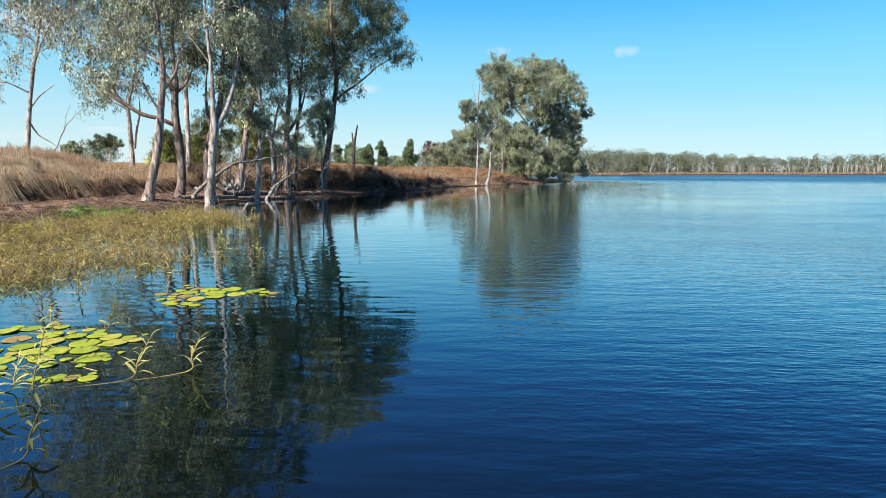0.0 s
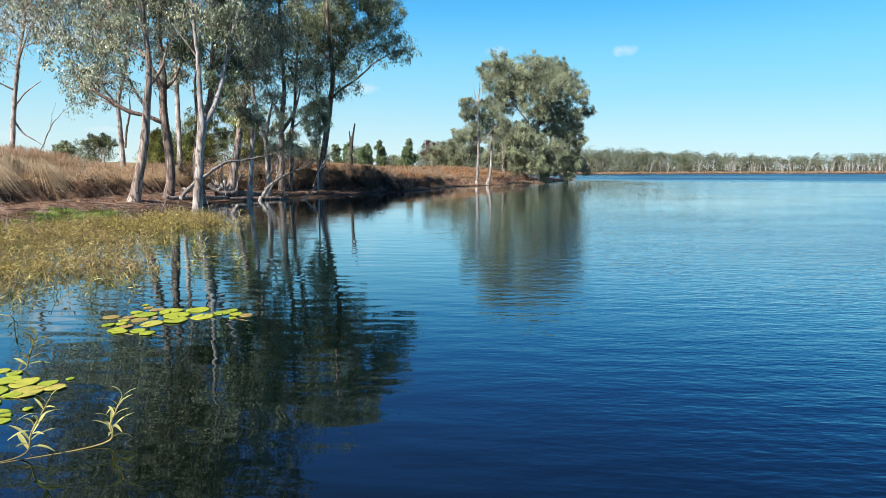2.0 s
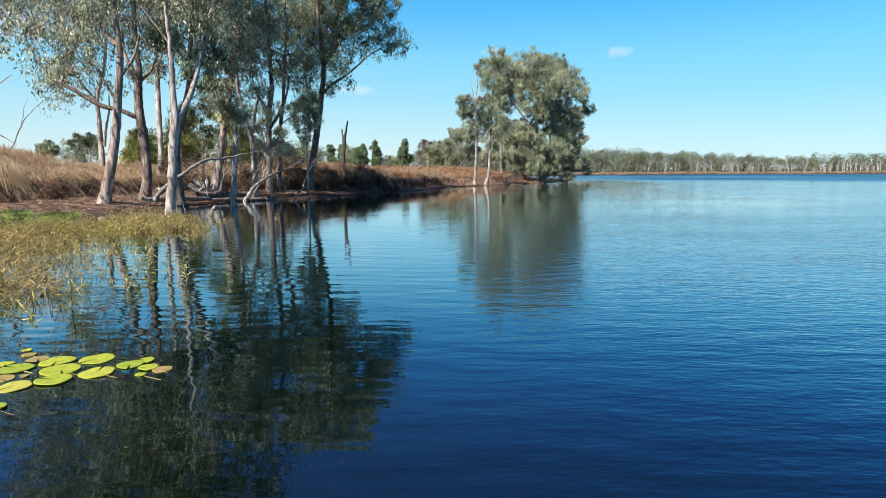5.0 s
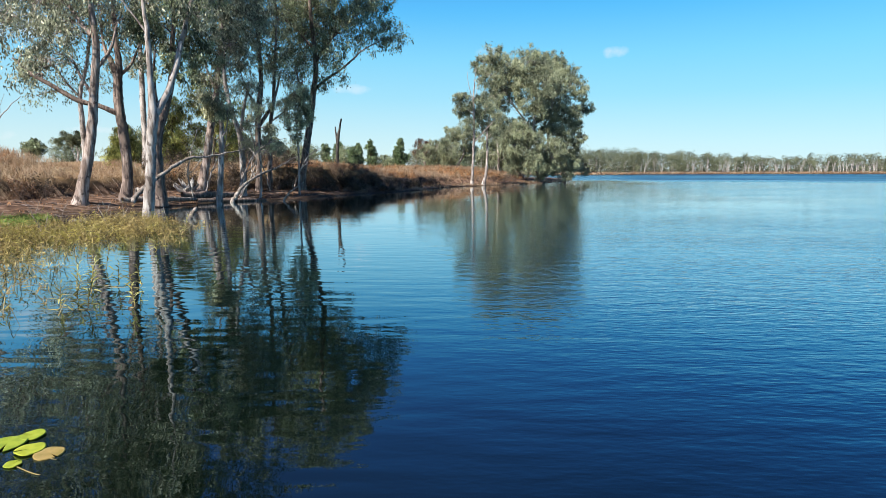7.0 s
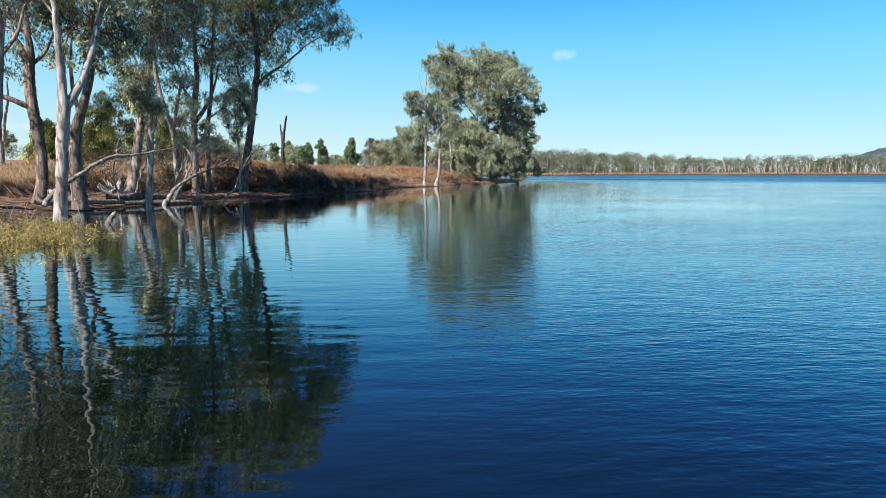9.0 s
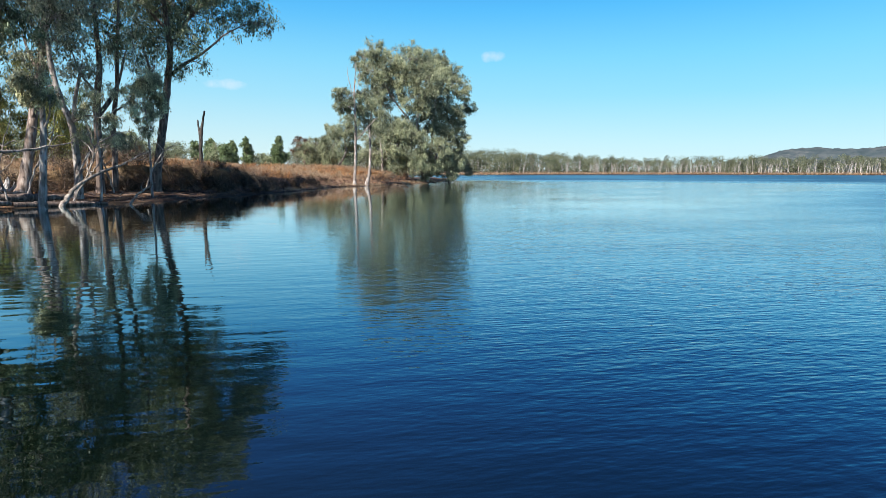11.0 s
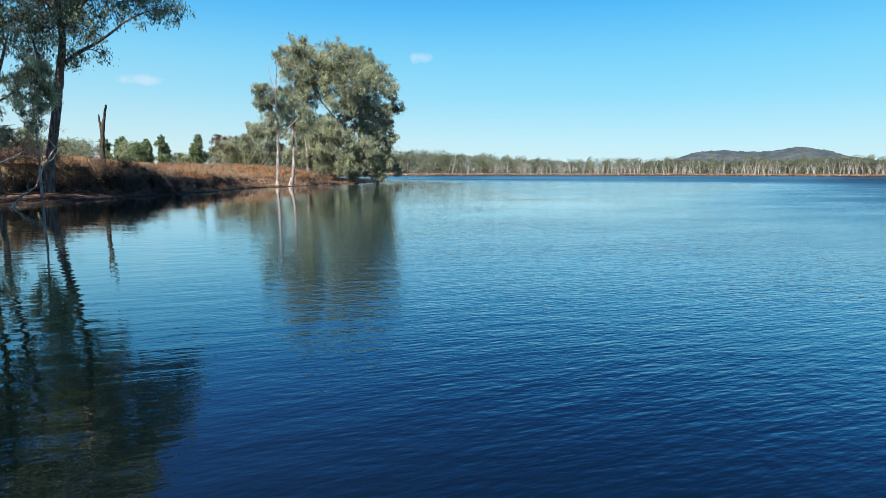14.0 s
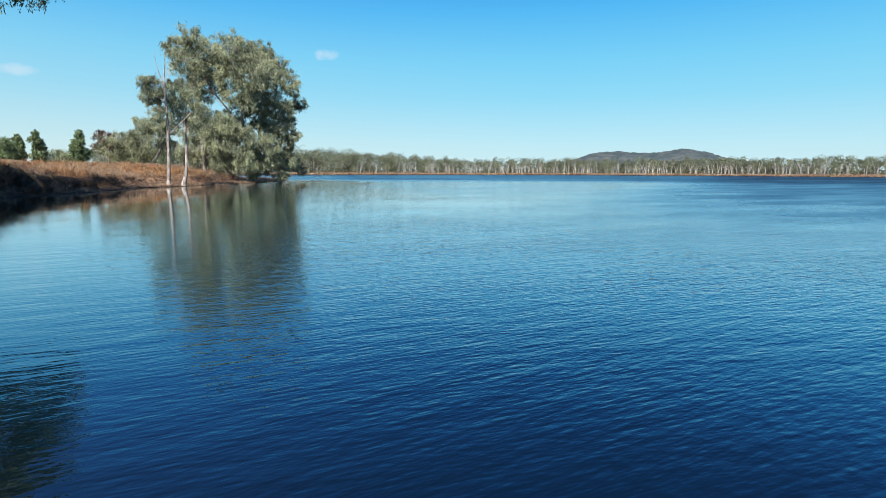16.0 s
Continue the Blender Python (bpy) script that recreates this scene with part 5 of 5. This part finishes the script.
deadwood("log", "thick grey log below the bank", ((-13.6, 37.8, 0.45, 0.2), (-12.6, 39.0, 0.42, 0.2), (-11.6, 40.4, 0.36, 0.15)), 7, DARK_BARK)
deadwood("fallen_branch", "thin bare dead branch spreading upward from grass", ((-28.6, 42.5, 2.9, 0.05), (-27.9, 42.5, 4.2, 0.04), (-27.0, 42.5, 5.6, 0.03), (-25.8, 42.5, 6.6, 0.012)), 8, side=(((-27.5, 42.5, 4.8, 0.025), (-27.2, 42.5, 6.0, 0.015), (-26.8, 42.4, 6.8, 0.008)),))
for i, line in enumerate((((-10.9, 39.5, 0.2, 0.05), (-10.2, 39.6, 1.5, 0.045), (-9.9, 39.8, 2.6, 0.035), (-10.3, 40.0, 4.3, 0.012)), ((-11.8, 41.5, 0.3, 0.06), (-11.3, 41.5, 1.6, 0.05), (-10.6, 41.4, 2.8, 0.04), (-9.4, 41.2, 3.6, 0.025), (-8.4, 41.0, 3.8, 0.01)),
                          ((-10.2, 43.0, 0.5, 0.05), (-10.6, 43.0, 2.0, 0.04), (-11.0, 43.0, 3.2, 0.03), (-11.5, 43.0, 5.0, 0.012)), ((-9.4, 46.0, 0.7, 0.05), (-8.9, 45.9, 1.9, 0.04), (-8.2, 45.7, 2.9, 0.03), (-7.0, 45.5, 3.5, 0.01)),
                          ((-12.8, 37.5, 0.2, 0.05), (-13.1, 37.6, 1.6, 0.04), (-12.9, 37.7, 2.8, 0.03), (-12.5, 37.8, 4.2, 0.012)), ((-13.4, 40.5, 0.4, 0.05), (-13.0, 40.6, 1.8, 0.04), (-12.2, 40.7, 3.2, 0.03), (-11.9, 40.8, 4.8, 0.012)))):
    a, c = np.array(line[1]), np.array(line[2])
    deadwood("dead_sapling", "bare pale dead sapling leaning among the trunks", line, 30 + i, WHITE_BARK if i % 2 else DEAD_WOOD,
             side=((tuple(a), tuple(a + (0.5, 0.1, 0.5, -0.022)), tuple(a + (0.9, 0.2, 1.3, -0.033))), (tuple(c), tuple(c + (-0.4, 0.1, 0.5, -0.014)), tuple(c + (-0.9, 0.1, 0.8, -0.023))), (tuple(c), tuple(c + (0.5, -0.1, 0.3, -0.014)), tuple(c + (1.0, -0.2, 0.2, -0.022)))))
rrng = np.random.default_rng(9)
rb = Buf()
root_mass = thing("upturned_roots", (-13.9, 39.2, 0.5), "bleached tangle of upturned roots on the shelf", "roots")
for i in range(26):
    a, e = rrng.uniform(0, 6.3), rrng.uniform(0.1, 1.3)
    d = np.array((math.cos(a) * math.cos(e), math.sin(a) * math.cos(e), math.sin(e))) * rrng.uniform(0.5, 1.05)
    p = curve_points([(0, 0, 0, 0.10), (*(d * 0.5 + rrng.normal(0, 0.10, 3)), 0.06), (*d, 0.02)], 4)
    tube(rb, p[:, :3], p[:, 3], 5, rrng, 0.12)
part("roots", rb.mesh("roots", FAR_TRUNK), root_mass)

# ---- water weeds ----
BED = [(-4.6, 5.4), (-4.7, 7.6), (-4.5, 9.2), (-3.5, 10.2), (-3.2, 11.5), (-4.0, 12.8), (-5.2, 15.0), (-6.0, 17.2), (-5.6, 18.8), (-5.9, 20.6), (-7.2, 24.4), (-9.2, 26.8), (-10.8, 28.6), (-11.8, 27.2),
       (-11.8, 23.4), (-12.6, 20.6), (-14.4, 17.5), (-14, 12), (-10, 6.5)]
vrng = np.random.default_rng(140)
x, y = scatter(vrng, 26000, (-16, -3, 5, 31), lambda x, y: (signed(x, y, BED) + 0.5 * wave(x, y, 1.3, 3) + 0.35 * wave(x, y, 2.9, 1) + vrng.normal(0, 0.35, len(x)) > 0.05))
pick = vrng.random(len(x)) < np.clip(0.35 + 0.5 * (wave(x, y, 0.9, 6) + 0.4), 0.25, 1.0) * np.clip(1.35 - (y - 8) / 40, 0.6, 1) + 0.4 * (y < 13)
inside = signed(x, y, BED)
pick &= vrng.random(len(x)) < np.clip(0.30 + 0.35 * inside + 0.6 * wave(x, y, 1.7, 8), 0.12, 1.0)
x, y = x[pick], y[pick]
stem_buf, wleaf_buf = Buf(), Buf()
z = np.maximum(terrain(x, y), -0.02)
n = len(x)
hgt = vrng.uniform(0.18, 0.62, n) * np.clip(0.45 + 0.35 * signed(x, y, BED), 0.4, 1.0) * np.clip(0.75 + 0.5 * wave(x, y, 2.3, 5) + 0.25 * wave(x, y, 5.1, 2), 0.3, 1.2)
lean = vrng.normal(0, 0.28, (n, 2))
tip = np.stack((x + lean[:, 0] * 0.6, y + lean[:, 1] * 0.6, z + hgt), 1)
base = np.stack((x, y, z - 0.03), 1)
half = n // 2
blades(stem_buf, base[:half], lean[:half] * 2.0, hgt[:half] * 0.9, 0.009, vrng, 0.5)
for k in range(9):
    f = (0.08 + 0.92 * (k + vrng.uniform(0, 1, n)) / 9)[:, None]
    pos = base + (tip - base) * f
    out = vrng.normal(0, 1, (n, 3)) * (1, 1, 0.5) + (0, 0, 0.45)
    leaves(wleaf_buf, pos, out, vrng.uniform(0.07, 0.18, n), vrng.uniform(0.010, 0.019, n), vrng)
# creeping dead stems under the leaves
m2 = int(n * 0.8)
blades(stem_buf, base[:m2] + vrng.normal(0, 0.1, (m2, 3)) * (1, 1, 0) + (0, 0, 0.04), vrng.normal(0, 1.1, (m2, 2)), 0.36, 0.010, vrng, 0.85)
brown = base[(base[:, 1] + vrng.normal(0, 2.0, n)) > 17.5]
bn = len(brown)
blades(stem_buf, np.repeat(brown, 2, 0) + vrng.normal(0, 0.18, (bn * 2, 3)) * (1, 1, 0), vrng.normal(0, 1.1, (bn * 2, 2)), vrng.uniform(0.15, 0.4, bn * 2), 0.012, vrng, 0.8)
weeds = thing("water_weed_bed", (0, 0, 0), "dense bed of yellow-green water weed in the shallows", "water weed", kind="stuff")
tagged(part("stems", stem_buf.mesh("stems", WEED_STEM), weeds), kind="stuff")
tagged(part("foliage", wleaf_buf.mesh("foliage", WEED_LEAF), weeds), kind="stuff")

# bare reed sticks standing in the weed
srng = np.random.default_rng(150)
sb = Buf()
for i in range(46):
    px, py = srng.uniform(-15, -9), srng.uniform(15, 29)
    a = srng.normal(0, 0.35, 2)
    h = srng.uniform(0.3, 0.9)
    pz = max(float(terrain(px, py)), 0) - 0.05
    tube(sb, [(px, py, pz), (px + a[0] * h * 0.5, py + a[1] * h * 0.5, pz + h * 0.6), (px + a[0] * h, py + a[1] * h, pz + h)], (0.014, 0.011, 0.005), 4)
tagged(new("dead_stalks", sb.mesh("dead_stalks", DEAD_WOOD)), "bare bleached stalks standing in the weed", "stalks", kind="stuff")


YOUNG_LEAF = leaf_material("pale_young_weed_leaves", ((0.0, (0.211, 0.213, 0.061)), (0.5, (0.321, 0.314, 0.112)), (1.0, (0.421, 0.370, 0.184))), 0.3, 0.5)


# single stems of weed over open water
def leaf_mesh(seed):
    rng = np.random.default_rng(seed)
    b = Buf()
    k = np.linspace(0, 1, 6)
    curl = rng.uniform(0.3, 0.8)
    w = 0.0095 * np.sin(math.pi * np.clip(k * 0.92 + 0.06, 0, 1)) ** 0.7
    cx, cz = 0.14 * k, 0.07 * k - curl * 0.16 * k * k
    v = np.concatenate([np.stack((cx, s * w, cz + 0.25 * abs(s) * w), 1) for s in (-1, 0, 1)])
    i = np.arange(5)
    b.add(v, np.concatenate((np.stack((i, i + 1, i + 7, i + 6), 1), np.stack((i + 6, i + 7, i + 13, i + 12), 1))))
    return b.mesh("leaf", YOUNG_LEAF, smooth=True)


LEAVES = [leaf_mesh(s) for s in range(5)]


def weed_stem(place, height, lean, trail, seed):
    rng = np.random.default_rng(seed)
    root = thing("water_weed", (*place, 0), "upright water weed stem with narrow curling leaves", "water weed", "single water weeds")
    b = Buf()
    tx, ty = lean
    rows = [(trail[0], trail[1], -0.01, 0.003), (trail[0] * 0.4, trail[1] * 0.4 - 0.03, 0.0, 0.0035), (0, 0, 0.015, 0.0055), (tx * 0.4, ty * 0.4, height * 0.45, 0.006), (tx, ty, height, 0.003)]
    p = curve_points(rows, 6)
    tube(b, p[:, :3], p[:, 3], 6)
    part("stem", b.mesh("stem", WEED_STEM, smooth=True), root)
    top = p[13:]
    n = int(9 + height * 20)
    for i in range(n):
        k = 0.12 + 0.88 * i / (n - 1)
        s = top[min(int(k * (len(top) - 1)), len(top) - 1)]
        ob = part("leaf", LEAVES[rng.integers(5)], root)
        sc = rng.uniform(0.85, 1.4) * (1.15 - 0.3 * k)
        ob.matrix_local = Matrix.Translation(s[:3]) @ Euler((rng.normal(0, 0.3), -0.1 - 0.75 * k * rng.uniform(0.3, 1.2), i * 2.4 + rng.normal(0, 0.4))).to_matrix().to_4x4() @ Matrix.Diagonal((sc, sc * 1.05, sc, 1))


for i, (px, py, h, lx, ly, ax, ay) in enumerate((
        (-0.88, 4.87, 0.40, 0.20, 0.05, -0.9, -0.35), (-0.44, 5.06, 0.32, 0.10, 0.10, -1.4, -0.6), (-1.38, 4.29, 0.42, 0.10, 0.0, -0.6, -0.2), (-0.74, 3.38, 0.34, 0.08, 0.10, -0.35, -0.5),
        (-1.45, 4.0, 0.30, -0.1, 0.05, -0.4, 0.1), (-2.13, 6.53, 0.36, 0.16, 0.0, -0.5, 0.1), (-2.69, 6.34, 0.34, -0.05, 0.1, -0.6, 0.1), (-3.28, 12.4, 0.34, 0.05, 0.0, -0.8, 0.3),
        (-3.4, 12.9, 0.30, 0.1, 0.0, -0.6, 0.2), (-3.0, 13.8, 0.40, -0.02, 0.0, -1.2, 0.2), (-2.93, 12.4, 0.36, 0.1, 0.0, -0.9, 0.4), (-3.66, 13.3, 0.44, 0.08, 0.0, -0.6, 0.2),
        (-3.45, 13.3, 0.40, 0.02, 0.1, -0.6, 0.2), (-3.4, 13.9, 0.36, 0.05, 0.0, -0.6, 0.3), (-2.37, 12.5, 0.46, -0.02, 0.0, -0.8, 0.6), (-4.77, 17.7, 0.40, 0.05, 0.0, -0.8, 0.3),
        (-5.9, 21.4, 0.55, 0.2, 0.0, -0.7, 0.3), (-1.99, 5.17, 0.40, 0.12, 0.0, -0.7, 0.0), (-4.0, 14.2, 0.36, 0.1, 0.0, -0.7, 0.3), (-4.5, 15.4, 0.4, 0.08, 0.05, -0.7, 0.3), (-3.2, 11.0, 0.36, 0.1, -0.1, -0.7, 0.3),
        (-3.5, 9.6, 0.36, 0.12, -0.1, -0.7, 0.3), (-3.9, 8.6, 0.34, 0.12, -0.1, -0.7, 0.3), (-3.6, 7.4, 0.38, 0.12, -0.1, -0.7, 0.3), (-2.5, 4.6, 0.34, 0.1, 0.0, -0.6, 0.2), (-1.75, 4.55, 0.3, 0.06, 0.05, -0.6, 0.0))):
    weed_stem((px, py), h, (lx, ly), (ax, ay), 300 + i)


# ---- water lilies ----
def pad_mesh(seed):
    """A thin round floating leaf with a slit and a slightly raised rim."""
    rng = np.random.default_rng(seed)
    b = Buf()
    n = 26
    a = np.linspace(0.10, 2 * math.pi - 0.10, n)
    wob = 1 + 0.035 * np.sin(3 * a + rng.uniform(0, 6)) + 0.025 * np.sin(5 * a + rng.uniform(0, 6))
    rings = [(0.02, 0.010), (0.5, 0.014), (0.93, 0.012), (1.0, 0.011)]
    rim = 0.010 * np.maximum(0, np.sin(2 * a + rng.uniform(0, 6)) - 0.3)
    v = np.concatenate([np.stack((np.cos(a) * wob * r, np.sin(a) * wob * r, h + (rim if r > 0.9 else 0) * np.ones(n)), 1) for r, h in rings]
                       + [np.stack((np.cos(a) * wob, np.sin(a) * wob, 0.004 + rim), 1), np.stack((np.cos(a) * wob * 0.02, np.sin(a) * wob * 0.02, np.full(n, 0.003)), 1)])
    i = np.arange(n - 1)
    f = [np.stack((k * n + i, (k + 1) * n + i, (k + 1) * n + i + 1, k * n + i + 1), 1) for k in range(5)]
    b.add(v, np.concatenate(f))
    return b


PADS = [pad_mesh(s).mesh("lily_pad", PAD, smooth=True) for s in range(4)]
PADS_OLD = [pad_mesh(s + 9).mesh("lily_pad", PAD_OLD, smooth=True) for s in range(2)]


def lily_patch(label, place, pads, old, seed, size=0.92, young=0):
    rng = np.random.default_rng(seed)
    root = thing("water_lily", (*place, 0), label, "water lily")
    small = []
    for i in range(young):
        px, py, r = pads[rng.integers(len(pads))]
        a = rng.uniform(0, 6.3)
        small.append((px + math.cos(a) * (r + 0.07), py + math.sin(a) * (r + 0.09), rng.uniform(0.035, 0.075)))
    pads = tuple((px, py, r * size) for px, py, r in pads) + tuple(small)
    for i, (px, py, r) in enumerate(pads):
        ob = part("lily_pad", PADS_OLD[i % 2] if i in old else PADS[i % 4], root, "reddish-brown withered pad" if i in old else "")
        ob.matrix_local = Matrix.Translation((px - place[0], py - place[1], 0.0015 * (i % 5))) @ Euler((rng.normal(0, 0.02), rng.normal(0, 0.02), rng.uniform(0, 6.3))).to_matrix().to_4x4() @ Matrix.Diagonal((r, r, 0.6, 1))
    b = Buf()
    for px, py, r in pads[::3]:
        p = curve_points([(px - place[0], py - place[1], 0.001, 0.004), (px - place[0] + 0.2, py - place[1] - 0.1, 0.002, 0.004), (px - place[0] + 0.4, py - place[1] - 0.12, -0.03, 0.003)], 4)
        tube(b, p[:, :3], p[:, 3], 5)
    tagged(part("stalks", b.mesh("stalks", WEED_STEM), root), kind="stuff")


lily_patch("floating water lily with small yellow-green pads", (-1.7, 8.5), (
    (-2.51, 8.54, 0.11), (-2.32, 8.16, 0.08), (-2.09, 7.94, 0.10), (-1.99, 7.85, 0.09), (-2.05, 8.08, 0.08), (-2.19, 8.22, 0.07), (-2.24, 8.36, 0.07), (-2.27, 8.52, 0.08), (-1.8, 7.89, 0.09),
    (-1.63, 7.8, 0.09), (-1.81, 8.23, 0.14), (-2.06, 8.4, 0.11), (-2.13, 8.67, 0.15), (-2.32, 8.78, 0.08), (-2.11, 8.92, 0.10), (-2.3, 9.06, 0.07), (-2.43, 9.2, 0.05), (-1.89, 8.87, 0.16), (-1.69, 8.63, 0.17),
    (-1.58, 8.38, 0.15), (-1.55, 8.94, 0.16), (-1.32, 8.57, 0.15), (-1.14, 8.78, 0.12), (-1.06, 8.9, 0.08), (-0.93, 8.70, 0.09), (-0.78, 8.66, 0.09), (-1.91, 8.48, 0.04), (-0.9, 8.52, 0.05)), (0, 4, 7, 11, 14, 15, 25, 26), 1, 0.96)
lily_patch("floating water lily with broad crowded yellow-green pads", (-2.2, 5.8), (
    (-2.34, 6.51, 0.08), (-2.16, 6.44, 0.07), (-2.32, 6.24, 0.13), (-2.08, 6.26, 0.12), (-1.88, 6.2, 0.13), (-1.66, 6.2, 0.09), (-2.03, 5.97, 0.17), (-1.70, 6.0, 0.15), (-1.52, 6.1, 0.09), (-1.87, 5.72, 0.15),
    (-1.62, 5.48, 0.18), (-1.44, 5.42, 0.05), (-2.47, 6.38, 0.06), (-1.28, 4.88, 0.09), (-3.3, 6.41, 0.15), (-3.1, 6.55, 0.14), (-2.92, 6.1, 0.16), (-2.65, 6.28, 0.15), (-2.75, 6.62, 0.10), (-2.45, 6.02, 0.14),
    (-2.64, 5.82, 0.15), (-2.38, 5.66, 0.15), (-2.15, 5.68, 0.15), (-2.85, 5.6, 0.14), (-2.12, 5.42, 0.13), (-2.5, 5.36, 0.14), (-1.59, 4.85, 0.11), (-1.44, 4.90, 0.08), (-2.36, 5.1, 0.12), (-1.92, 5.24, 0.09)), (16, 31, 37, 44), 2, 0.92, 26)
